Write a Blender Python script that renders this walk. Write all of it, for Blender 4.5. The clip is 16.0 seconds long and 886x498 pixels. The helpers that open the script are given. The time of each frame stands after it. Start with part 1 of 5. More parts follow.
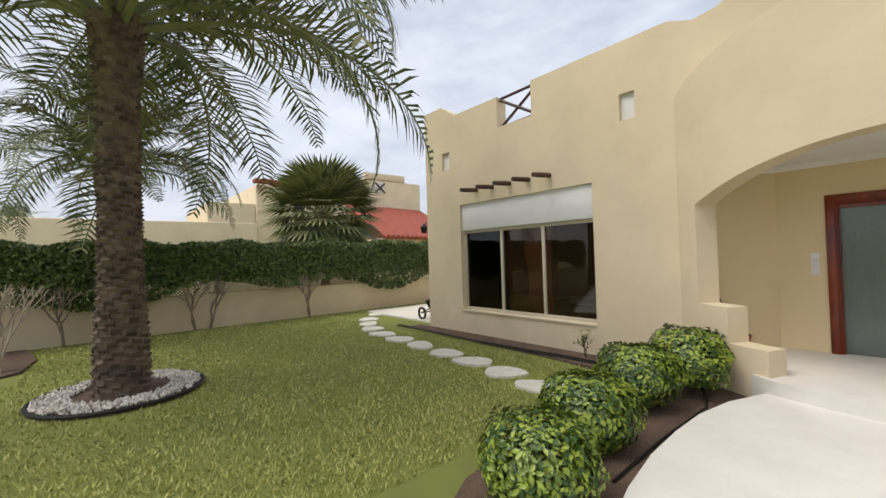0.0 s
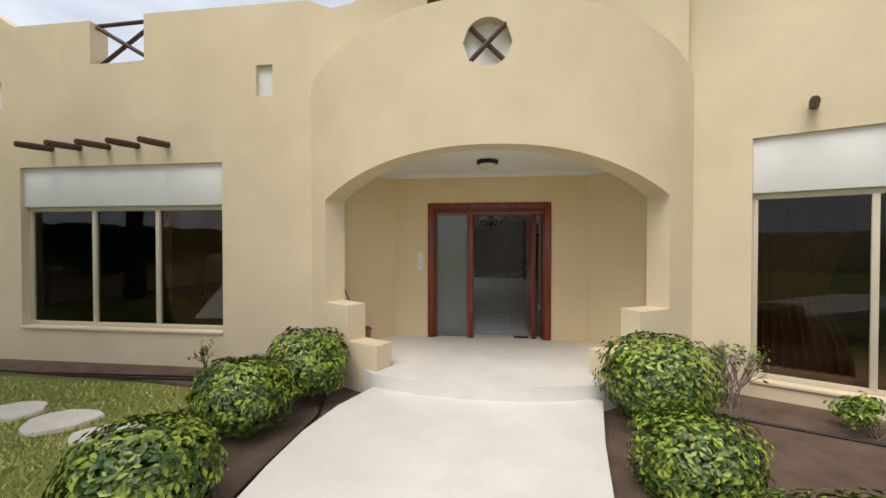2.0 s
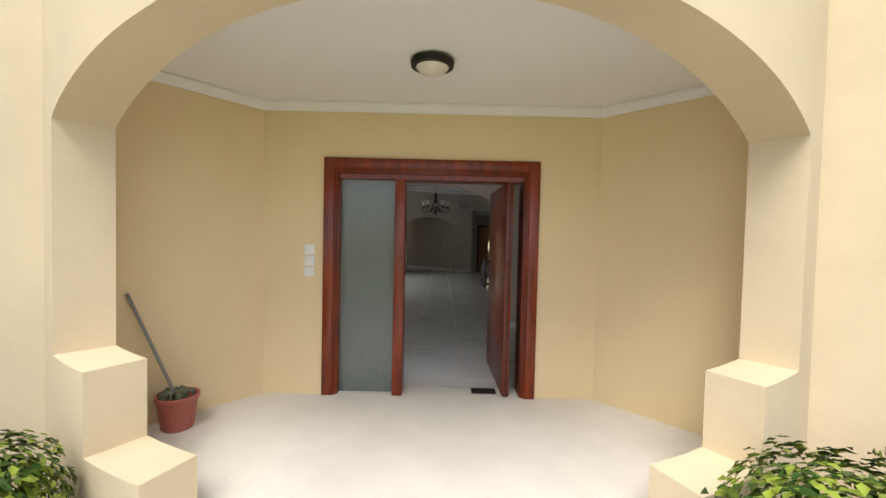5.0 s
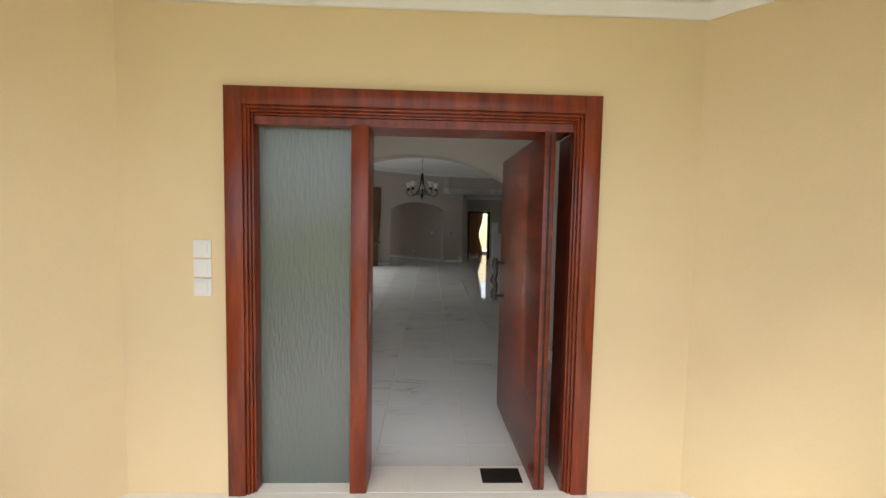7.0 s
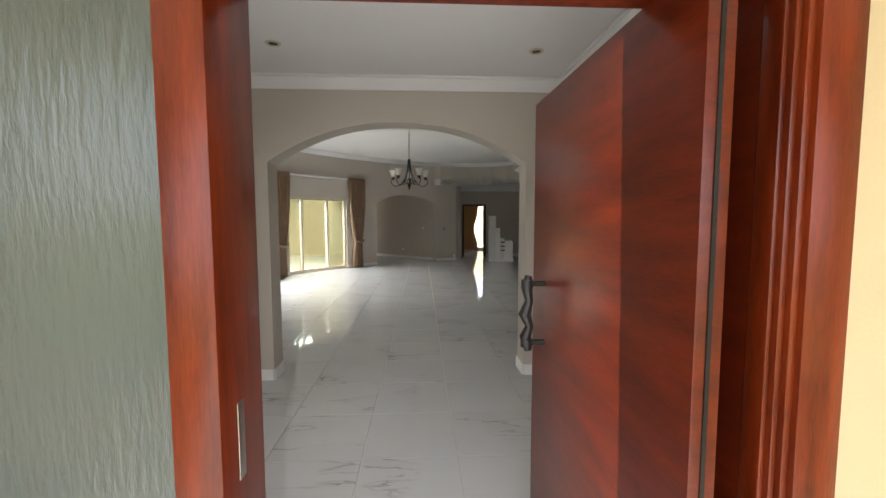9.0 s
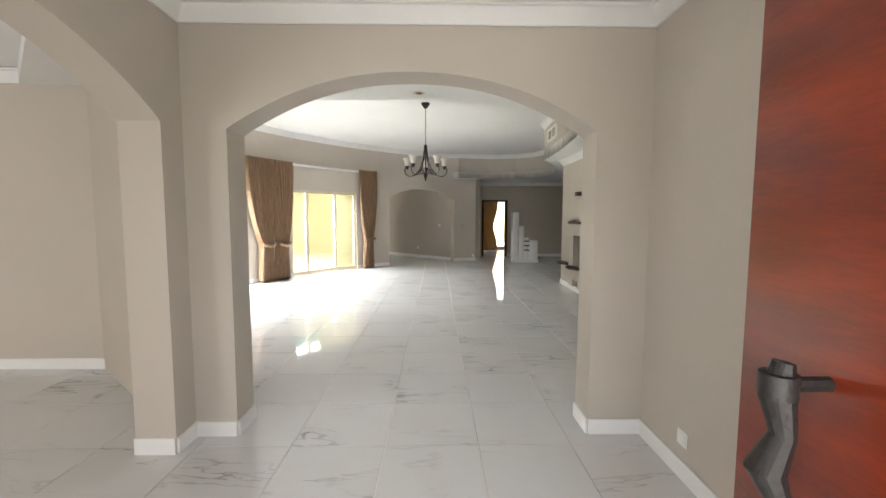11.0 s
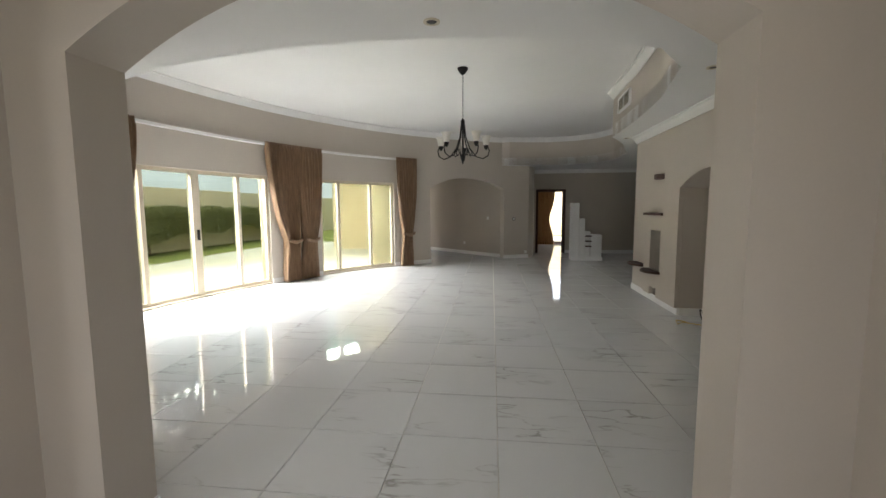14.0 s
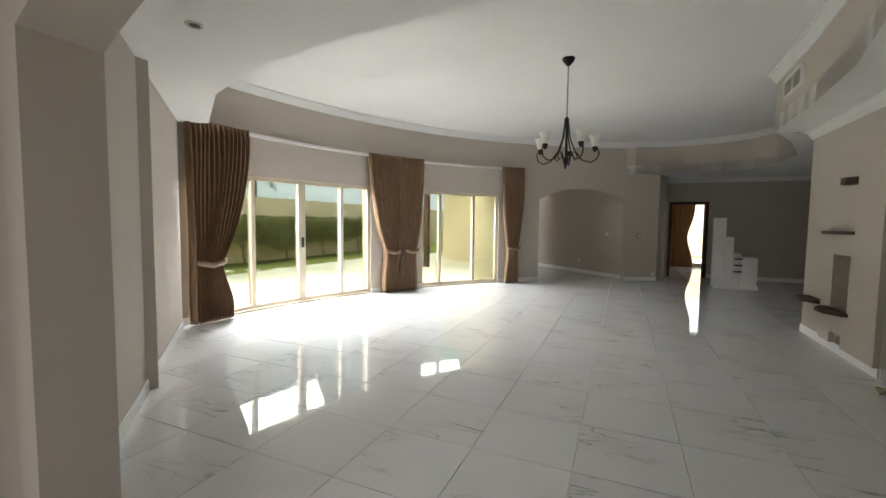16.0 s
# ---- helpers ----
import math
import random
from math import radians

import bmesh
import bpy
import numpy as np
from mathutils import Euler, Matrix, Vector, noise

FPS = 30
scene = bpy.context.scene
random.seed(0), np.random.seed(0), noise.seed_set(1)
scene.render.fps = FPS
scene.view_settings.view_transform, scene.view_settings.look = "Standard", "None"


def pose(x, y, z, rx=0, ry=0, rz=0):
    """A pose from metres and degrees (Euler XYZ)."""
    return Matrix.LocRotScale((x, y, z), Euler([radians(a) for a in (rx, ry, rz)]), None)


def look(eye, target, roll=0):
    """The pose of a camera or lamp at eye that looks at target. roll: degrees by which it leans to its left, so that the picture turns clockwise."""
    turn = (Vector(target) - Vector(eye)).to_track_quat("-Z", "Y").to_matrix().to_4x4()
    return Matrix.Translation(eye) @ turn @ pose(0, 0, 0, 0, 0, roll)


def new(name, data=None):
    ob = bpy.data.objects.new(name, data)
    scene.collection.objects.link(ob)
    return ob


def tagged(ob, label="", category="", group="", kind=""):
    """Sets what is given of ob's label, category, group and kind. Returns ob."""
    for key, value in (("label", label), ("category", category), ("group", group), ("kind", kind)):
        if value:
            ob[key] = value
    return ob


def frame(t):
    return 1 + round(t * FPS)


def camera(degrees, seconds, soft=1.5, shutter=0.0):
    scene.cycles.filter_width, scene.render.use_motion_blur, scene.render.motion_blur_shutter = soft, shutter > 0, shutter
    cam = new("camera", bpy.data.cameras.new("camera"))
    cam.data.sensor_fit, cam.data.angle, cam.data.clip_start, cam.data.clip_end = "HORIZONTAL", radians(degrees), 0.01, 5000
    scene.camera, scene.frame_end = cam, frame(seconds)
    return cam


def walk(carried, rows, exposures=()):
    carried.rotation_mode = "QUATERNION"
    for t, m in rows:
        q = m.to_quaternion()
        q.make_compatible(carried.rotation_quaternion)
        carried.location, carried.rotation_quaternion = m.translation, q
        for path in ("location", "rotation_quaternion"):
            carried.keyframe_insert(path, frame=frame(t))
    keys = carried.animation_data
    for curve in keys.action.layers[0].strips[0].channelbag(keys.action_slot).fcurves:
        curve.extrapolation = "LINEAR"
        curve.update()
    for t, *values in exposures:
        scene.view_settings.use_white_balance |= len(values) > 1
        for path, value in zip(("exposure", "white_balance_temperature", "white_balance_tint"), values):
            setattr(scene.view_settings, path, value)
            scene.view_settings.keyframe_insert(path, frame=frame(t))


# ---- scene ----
cam = camera(94.2, 16.0)
PATH = [
    (0, (0.194, -7.887, 1.530), (-1.342, -6.606, 1.567), -1.8),
    (0.5, (0.258, -7.678, 1.550), (-0.940, -6.076, 1.559), -1.7),
    (1, (0.348, -7.446, 1.559), (-0.482, -5.627, 1.551), -0.9),
    (1.5, (0.366, -7.162, 1.560), (-0.133, -5.226, 1.538), -0.5),
    (2, (0.361, -6.774, 1.570), (0.095, -4.792, 1.540), 0.0),
    (2.5, (0.371, -6.309, 1.540), (0.244, -4.313, 1.522), 0.3),
    (3, (0.346, -5.820, 1.542), (0.278, -3.821, 1.511), 0.7),
    (3.5, (0.312, -5.323, 1.549), (0.267, -3.324, 1.510), 0.9),
    (4, (0.320, -4.789, 1.517), (0.289, -2.789, 1.474), 1.1),
    (6.5, (0.267, -2.647, 1.516), (0.327, -0.651, 1.404), 1.1),
    (7, (0.279, -2.244, 1.527), (0.349, -0.249, 1.401), 1.1),
    (7.5, (0.262, -1.835, 1.539), (0.345, 0.159, 1.409), 1.4),
    (8, (0.266, -1.474, 1.598), (0.358, 0.519, 1.464), 1.4),
    (8.5, (0.321, -1.120, 1.590), (0.410, 0.872, 1.442), 0.9),
    (9, (0.342, -0.802, 1.510), (0.446, 1.190, 1.360), -0.1),
    (11.5, (0.279, 0.616, 1.476), (0.294, 2.609, 1.312), 0.2),
    (12, (0.348, 0.849, 1.483), (0.343, 2.842, 1.318), 0.1),
    (12.5, (0.377, 1.047, 1.440), (0.330, 3.039, 1.269), 0.1),
    (13, (0.388, 1.269, 1.451), (0.284, 3.258, 1.270), 0.1),
    (13.5, (0.413, 1.450, 1.448), (0.247, 3.434, 1.260), -0.1),
    (14, (0.516, 1.638, 1.436), (0.282, 3.615, 1.242), -0.3),
    (14.5, (0.618, 1.814, 1.429), (0.308, 3.780, 1.233), -0.3),
    (15, (0.659, 1.993, 1.411), (0.250, 3.942, 1.225), -0.1),
    (15.5, (0.715, 2.177, 1.423), (0.148, 4.088, 1.258), 0.2),
    (16, (0.771, 2.340, 1.400), (-0.025, 4.171, 1.272), 0.7),
]
EXPOSURES = [(0, 0.55), (2, 0.55), (4, 0.8), (6.5, 1.6), (7.5, 1.75), (8.5, 2.1), (9, 2.4), (11.5, 3.4), (12.5, 3.0), (13.5, 2.7), (16, 2.5)]
walk(cam, [(t, look(e, g, r)) for t, e, g, r in PATH], EXPOSURES)

# ---- world and sun ----
world = bpy.data.worlds.new("world")
scene.world = world
world.use_nodes = True
wn, wl = world.node_tree.nodes, world.node_tree.links
wn.clear()
sky = wn.new("ShaderNodeTexSky")
sky.sky_type, sky.sun_disc = "NISHITA", False
SUN_EL, SUN_ROT = 58.0, 200.0
sky.sun_elevation, sky.sun_rotation = radians(SUN_EL), radians(SUN_ROT)
sky.air_density, sky.dust_density, sky.ozone_density = 1.0, 4.0, 1.0
# thin cloud veil over the whole sky
tc = wn.new("ShaderNodeTexCoord")
mp = wn.new("ShaderNodeMapping")
mp.inputs["Scale"].default_value = (1.6, 1.6, 4.5)
cloud = wn.new("ShaderNodeTexNoise")
cloud.inputs["Scale"].default_value, cloud.inputs["Detail"].default_value = 2.2, 9.0
cloud.inputs["Roughness"].default_value = 0.58
ramp = wn.new("ShaderNodeValToRGB")
ramp.color_ramp.elements[0].position, ramp.color_ramp.elements[1].position = 0.36, 0.66
ramp.color_ramp.elements[0].color = (0.62, 0.62, 0.62, 1)
mixw = wn.new("ShaderNodeMixRGB")
mixw.inputs[2].default_value = (7.0, 7.4, 8.3, 1)
bg = wn.new("ShaderNodeBackground")
bg.inputs["Strength"].default_value = 0.085
wo = wn.new("ShaderNodeOutputWorld")
wl.new(tc.outputs["Generated"], mp.inputs[0])
wl.new(mp.outputs[0], cloud.inputs["Vector"])
wl.new(cloud.outputs["Fac"], ramp.inputs[0])
wl.new(ramp.outputs[0], mixw.inputs[0])
wl.new(sky.outputs[0], mixw.inputs[1])
wl.new(mixw.outputs[0], bg.inputs["Color"])
wl.new(bg.outputs[0], wo.inputs["Surface"])
sun = new("sun", bpy.data.lights.new("sun", "SUN"))
sun.data.energy, sun.data.angle, sun.data.color = 1.6, radians(40), (1.0, 0.95, 0.86)
sa, se = radians(SUN_ROT), radians(SUN_EL)
sun.matrix_world = look((math.sin(sa) * math.cos(se) * 50, math.cos(sa) * math.cos(se) * 50, math.sin(se) * 50), (0, 0, 0))


def fill_lamp(name, eye, target, w, h, watts, tint=(0.97, 0.98, 1.0)):
    """An added area lamp near an opening, standing in for sky light to brighten rooms."""
    lamp = new(name, bpy.data.lights.new(name, "AREA"))
    lamp.data.shape, lamp.data.size, lamp.data.size_y, lamp.data.energy, lamp.data.color = "RECTANGLE", w, h, watts, tint
    lamp.matrix_world = look(eye, target)


# added lamps, no real fittings: two above garden windows, two inside door and front window
fill_lamp("fill_lamp_window_3", (-6.2, 8.1, 3.3), (-1.5, 7.0, 0.5), 4.4, 1.7, 370)
fill_lamp("fill_lamp_window_4", (-3.9, 12.2, 3.2), (-0.6, 9.3, 0.5), 2.2, 1.5, 150)
fill_lamp("fill_lamp_door", (0.2, 0.3, 1.2), (0.2, 3.0, 1.1), 1.6, 1.6, 3)
fill_lamp("fill_lamp_window_1", (-5.45, -0.75, 1.3), (-5.0, 3.0, 0.9), 3.3, 1.8, 13)

# ---- materials ----
def material(name, color, rough=0.6, dark=None, scale=3.0, fine=60.0, bump=0.15, metal=0.0, spec=0.5, island=False, rand=0.0, stretch=None, bump_dist=0.01):
    """Two scales of variation: broad mottling towards the second colour, and fine grain as relief."""
    m = bpy.data.materials.new(name)
    m.use_nodes = True
    n, l = m.node_tree.nodes, m.node_tree.links
    b = n["Principled BSDF"]
    b.inputs["Roughness"].default_value, b.inputs["Metallic"].default_value = rough, metal
    b.inputs["Specular IOR Level"].default_value = spec
    dark = dark or tuple(c * 0.8 for c in color)
    t = n.new("ShaderNodeTexCoord")
    src = t.outputs["Object"]
    if stretch:
        mpn = n.new("ShaderNodeMapping")
        mpn.inputs["Scale"].default_value = stretch
        l.new(src, mpn.inputs[0])
        src = mpn.outputs[0]
    a = n.new("ShaderNodeTexNoise")
    a.inputs["Scale"].default_value, a.inputs["Detail"].default_value, a.inputs["Roughness"].default_value = scale, 6, 0.6
    f = n.new("ShaderNodeTexNoise")
    f.inputs["Scale"].default_value, f.inputs["Detail"].default_value = fine, 4
    l.new(src, a.inputs["Vector"])
    l.new(src, f.inputs["Vector"])
    r = n.new("ShaderNodeValToRGB")
    r.color_ramp.elements[0].position, r.color_ramp.elements[1].position = 0.3, 0.7
    r.color_ramp.elements[0].color, r.color_ramp.elements[1].color = (*dark, 1), (*color, 1)
    add = n.new("ShaderNodeMath")
    add.operation = "MULTIPLY_ADD"
    add.inputs[1].default_value, add.inputs[2].default_value = 0.3, -0.15
    l.new(f.outputs["Fac"], add.inputs[0])
    s = n.new("ShaderNodeMath")
    l.new(a.outputs["Fac"], s.inputs[0])
    l.new(add.outputs[0], s.inputs[1])
    out = s.outputs[0]
    if rand:
        g = n.new("ShaderNodeNewGeometry") if island else n.new("ShaderNodeObjectInfo")
        ma = n.new("ShaderNodeMath")
        ma.operation = "MULTIPLY_ADD"
        ma.inputs[1].default_value, ma.inputs[2].default_value = rand, -rand / 2
        l.new(g.outputs["Random Per Island"] if island else g.outputs["Random"], ma.inputs[0])
        s2 = n.new("ShaderNodeMath")
        l.new(out, s2.inputs[0])
        l.new(ma.outputs[0], s2.inputs[1])
        out = s2.outputs[0]
    l.new(out, r.inputs[0])
    l.new(r.outputs[0], b.inputs["Base Color"])
    if bump:
        bp = n.new("ShaderNodeBump")
        bp.inputs["Strength"].default_value, bp.inputs["Distance"].default_value = bump, bump_dist
        l.new(f.outputs["Fac"], bp.inputs["Height"])
        l.new(bp.outputs[0], b.inputs["Normal"])
    return m


def glass(name, tint, rough=0.0, clear=True):
    """A thin pane: tinted see-through sheet with a real gloss on it."""
    m = bpy.data.materials.new(name)
    m.use_nodes = True
    n, l = m.node_tree.nodes, m.node_tree.links
    n.clear()
    tr = n.new("ShaderNodeBsdfTransparent")
    tr.inputs[0].default_value = (*tint, 1)
    gl = n.new("ShaderNodeBsdfGlossy")
    gl.inputs["Roughness"].default_value = rough
    fr = n.new("ShaderNodeFresnel")
    fr.inputs[0].default_value = 1.5
    mx = n.new("ShaderNodeMixShader")
    o = n.new("ShaderNodeOutputMaterial")
    l.new(fr.outputs[0], mx.inputs[0])
    l.new(tr.outputs[0], mx.inputs[1])
    l.new(gl.outputs[0], mx.inputs[2])
    l.new(mx.outputs[0], o.inputs[0])
    return m


M_CREAM = material("cream_render", (0.76, 0.64, 0.45), 0.85, (0.66, 0.55, 0.385), 0.9, 90, 0.12, spec=0.25)
M_PORCH = material("porch_plaster", (0.78, 0.63, 0.39), 0.8, (0.72, 0.575, 0.35), 0.8, 90, 0.08, spec=0.25)
M_WHITE = material("white_paint", (0.80, 0.79, 0.77), 0.6, (0.74, 0.73, 0.71), 1.5, 80, 0.05)
M_CEIL = material("ceiling_paint", (0.80, 0.79, 0.77), 0.85, (0.77, 0.76, 0.74), 1.0, 80, 0.03, spec=0.2)
M_TAUPE = material("taupe_wall_paint", (0.54, 0.485, 0.42), 0.7, (0.50, 0.45, 0.39), 0.8, 90, 0.05, spec=0.3)
M_PATH = material("white_painted_concrete", (0.75, 0.72, 0.67), 0.7, (0.64, 0.61, 0.56), 1.6, 70, 0.12)
M_SOIL = material("garden_soil", (0.17, 0.11, 0.075), 0.95, (0.085, 0.055, 0.038), 3.0, 40, 0.8, bump_dist=0.03)
M_GRASS = material("lawn", (0.31, 0.33, 0.075), 0.9, (0.22, 0.25, 0.055), 0.8, 120, 0.9, bump_dist=0.03)
M_WOOD = material("red_mahogany", (0.26, 0.038, 0.007), 0.28, (0.085, 0.010, 0.003), 2.2, 30, 0.06, stretch=(9, 9, 0.9))
M_LEAFWOOD = material("dark_mahogany_veneer", (0.20, 0.026, 0.006), 0.3, (0.075, 0.009, 0.003), 1.6, 22, 0.06, stretch=(3, 1.1, 7))
M_DARKWOOD = material("dark_timber", (0.09, 0.04, 0.025), 0.6, (0.04, 0.018, 0.012), 5, 60, 0.4)
M_ALU = material("beige_aluminium", (0.62, 0.55, 0.42), 0.4, (0.56, 0.49, 0.37), 3, 80, 0.02)
# tint dims the garden view, which is too bright at the indoor exposure
M_GLASS = glass("dimming_glass", (0.46, 0.49, 0.44))
M_TINT = glass("bronze_tinted_glass", (0.42, 0.35, 0.28))
M_CURTAIN = material("brown_satin_curtain", (0.31, 0.20, 0.12), 0.42, (0.17, 0.105, 0.06), 9, 150, 0.1, stretch=(3, 3, 0.4))
M_LEAF = material("glossy_leaf", (0.29, 0.37, 0.045), 0.35, (0.035, 0.085, 0.014), 3, 30, 0.1, island=True, rand=0.75)
M_HEDGE = material("hedge_leaf", (0.15, 0.20, 0.045), 0.6, (0.045, 0.085, 0.02), 1.5, 30, 0.1, island=True, rand=0.6)
M_HEDGE2 = material("olive_hedge_leaf", (0.30, 0.29, 0.11), 0.6, (0.13, 0.14, 0.05), 1.5, 30, 0.1, island=True, rand=0.6)
M_TRUNK = material("palm_trunk_bark", (0.23, 0.17, 0.12), 0.95, (0.085, 0.06, 0.045), 4, 40, 0.8, island=True, rand=0.5, bump_dist=0.03)
M_FROND = material("palm_frond", (0.30, 0.31, 0.14), 0.5, (0.11, 0.14, 0.06), 2, 30, 0.1, island=True, rand=0.6)
M_STONE = material("pale_stone", (0.82, 0.77, 0.68), 0.85, (0.70, 0.65, 0.56), 5, 60, 0.3)
M_BLACK = material("black_iron", (0.025, 0.022, 0.02), 0.5, (0.015, 0.013, 0.012), 10, 80, 0.2, metal=0.4)


def marble(name):
    m = bpy.data.materials.new(name)
    m.use_nodes = True
    n, l = m.node_tree.nodes, m.node_tree.links
    b = n["Principled BSDF"]
    b.inputs["Roughness"].default_value = 0.035
    b.inputs["Specular IOR Level"].default_value = 0.9
    t = n.new("ShaderNodeTexCoord")
    oi = n.new("ShaderNodeObjectInfo")
    gi = n.new("ShaderNodeNewGeometry")
    off = n.new("ShaderNodeMath")
    l.new(oi.outputs["Random"], off.inputs[0])
    l.new(gi.outputs["Random Per Island"], off.inputs[1])
    vm = n.new("ShaderNodeVectorMath")
    vm.operation = "MULTIPLY_ADD"
    cx = n.new("ShaderNodeCombineXYZ")
    for k in range(3):
        l.new(off.outputs[0], cx.inputs[k])
    l.new(cx.outputs[0], vm.inputs[0])
    vm.inputs[1].default_value = (37.0, 53.0, 71.0)
    l.new(t.outputs["Object"], vm.inputs[2])
    mpn = n.new("ShaderNodeMapping")
    mpn.inputs["Rotation"].default_value = (0, 0, radians(35))
    mpn.inputs["Scale"].default_value = (0.7, 3.4, 1.0)
    l.new(vm.outputs[0], mpn.inputs[0])
    w = n.new("ShaderNodeTexNoise")
    w.inputs["Scale"].default_value, w.inputs["Detail"].default_value, w.inputs["Distortion"].default_value = 1.5, 5, 0.45
    l.new(mpn.outputs[0], w.inputs["Vector"])
    r = n.new("ShaderNodeValToRGB")
    e = r.color_ramp.elements
    e[0].position, e[0].color = 0.0, (0.60, 0.60, 0.59, 1)
    e[1].position, e[1].color = 1.0, (0.62, 0.62, 0.61, 1)
    for p, c in ((0.485, (0.56, 0.56, 0.55)), (0.50, (0.29, 0.275, 0.25)), (0.512, (0.58, 0.58, 0.57))):
        k = e.new(p)
        k.color = (*c, 1)
    cl = n.new("ShaderNodeTexNoise")
    cl.inputs["Scale"].default_value = 1.3
    l.new(vm.outputs[0], cl.inputs["Vector"])
    r2 = n.new("ShaderNodeValToRGB")
    r2.color_ramp.elements[0].position, r2.color_ramp.elements[1].position = 0.48, 0.64
    mx = n.new("ShaderNodeMixRGB")
    mx.inputs[1].default_value = (0.61, 0.61, 0.60, 1)
    l.new(cl.outputs["Fac"], r2.inputs[0])
    l.new(r2.outputs[0], mx.inputs[0])
    l.new(w.outputs["Fac"], r.inputs[0])
    l.new(r.outputs[0], mx.inputs[2])
    l.new(mx.outputs[0], b.inputs["Base Color"])
    return m


M_MARBLE = marble("polished_white_marble_tile")


# ---- building helpers ----
def mesh(name, bm, mat, angle=35.0):
    bmesh.ops.recalc_face_normals(bm, faces=bm.faces[:]) if len(bm.faces) < 20000 else None
    me = bpy.data.meshes.new(name)
    bm.to_mesh(me)
    bm.free()
    if angle:
        me.shade_smooth()
        me.set_sharp_from_angle(angle=radians(angle))
    me.materials.append(mat)
    return me


SHIFT = [0.0]   # metres along y of the space that is being built
INNER = -0.6


def base(name, data=None):
    """A top-level object, laid at the shift of its space."""
    ob = new(name, data)
    ob.location.y = SHIFT[0]
    return ob


def part(name, bm, mat, parent=None, label="", angle=35.0):
    ob = new(name, mesh(name, bm, mat, angle)) if parent else base(name, mesh(name, bm, mat, angle))
    if parent:
        ob.parent = parent
    if label:
        ob["label"] = label
    return ob


def thing(name, label, category, at=(0, 0, 0), group="", kind=""):
    e = new(name)
    e.location = (at[0], at[1] + SHIFT[0], at[2])
    e.empty_display_size = 0.1
    return tagged(e, label, category, group, kind)


def box(bm, x0, x1, y0, y1, z0, z1, bevel=0.0, m=None):
    g = bmesh.ops.create_cube(bm, size=1.0)
    vs = g["verts"]
    for v in vs:
        v.co = Vector((x0 + (v.co.x + 0.5) * (x1 - x0), y0 + (v.co.y + 0.5) * (y1 - y0), z0 + (v.co.z + 0.5) * (z1 - z0)))
    if bevel:
        es = list({e for v in vs for e in v.link_edges})
        r = bmesh.ops.bevel(bm, geom=es, offset=bevel, segments=2, affect="EDGES", profile=0.5)
        vs = list({v for f in r["faces"] for v in f.verts} | {v for v in vs if v.is_valid})
    if m:
        bmesh.ops.transform(bm, matrix=m, verts=vs)
    return bm


def boxed(x0, x1, y0, y1, z0, z1, bevel=0.0, m=None):
    return box(bmesh.new(), x0, x1, y0, y1, z0, z1, bevel, m)


def tube(bm, pts, radius, sides=8, caps=True):
    """A round bar along points; radius a number or one for each point."""
    pts = [Vector(p) for p in pts]
    rs = radius if isinstance(radius, (list, tuple)) else [radius] * len(pts)
    rings, up = [], None
    for i, p in enumerate(pts):
        d = (pts[min(i + 1, len(pts) - 1)] - pts[max(i - 1, 0)]).normalized()
        if up is None:
            up = Vector((0, 0, 1)) if abs(d.z) < 0.9 else Vector((1, 0, 0))
        u = d.cross(up).normalized()
        v = u.cross(d).normalized()
        up = v
        rings.append([bm.verts.new(p + rs[i] * (math.cos(2 * math.pi * k / sides) * u + math.sin(2 * math.pi * k / sides) * v)) for k in range(sides)])
    for a, b in zip(rings, rings[1:]):
        for k in range(sides):
            bm.faces.new((a[k], a[(k + 1) % sides], b[(k + 1) % sides], b[k]))
    if caps:
        bm.faces.new(rings[0][::-1])
        bm.faces.new(rings[-1])
    return bm


def lathe(bm, profile, sides=24, at=(0, 0, 0)):
    """A turned body from (radius, height) pairs."""
    rings = []
    for r, z in profile:
        rings.append([bm.verts.new((at[0] + r * math.cos(2 * math.pi * k / sides), at[1] + r * math.sin(2 * math.pi * k / sides), at[2] + z)) for k in range(sides)])
    for a, b in zip(rings, rings[1:]):
        for k in range(sides):
            bm.faces.new((a[k], a[(k + 1) % sides], b[(k + 1) % sides], b[k]))
    bm.faces.new(rings[0][::-1])
    bm.faces.new(rings[-1])
    return bm


def prism(outline, z0, z1):
    """An upright slab over an outline in plan."""
    bm = bmesh.new()
    a = [bm.verts.new((x, y, z0)) for x, y in outline]
    b = [bm.verts.new((x, y, z1)) for x, y in outline]
    bm.faces.new(a[::-1])
    bm.faces.new(b)
    for i in range(len(a)):
        j = (i + 1) % len(a)
        bm.faces.new((a[i], a[j], b[j], b[i]))
    return bm


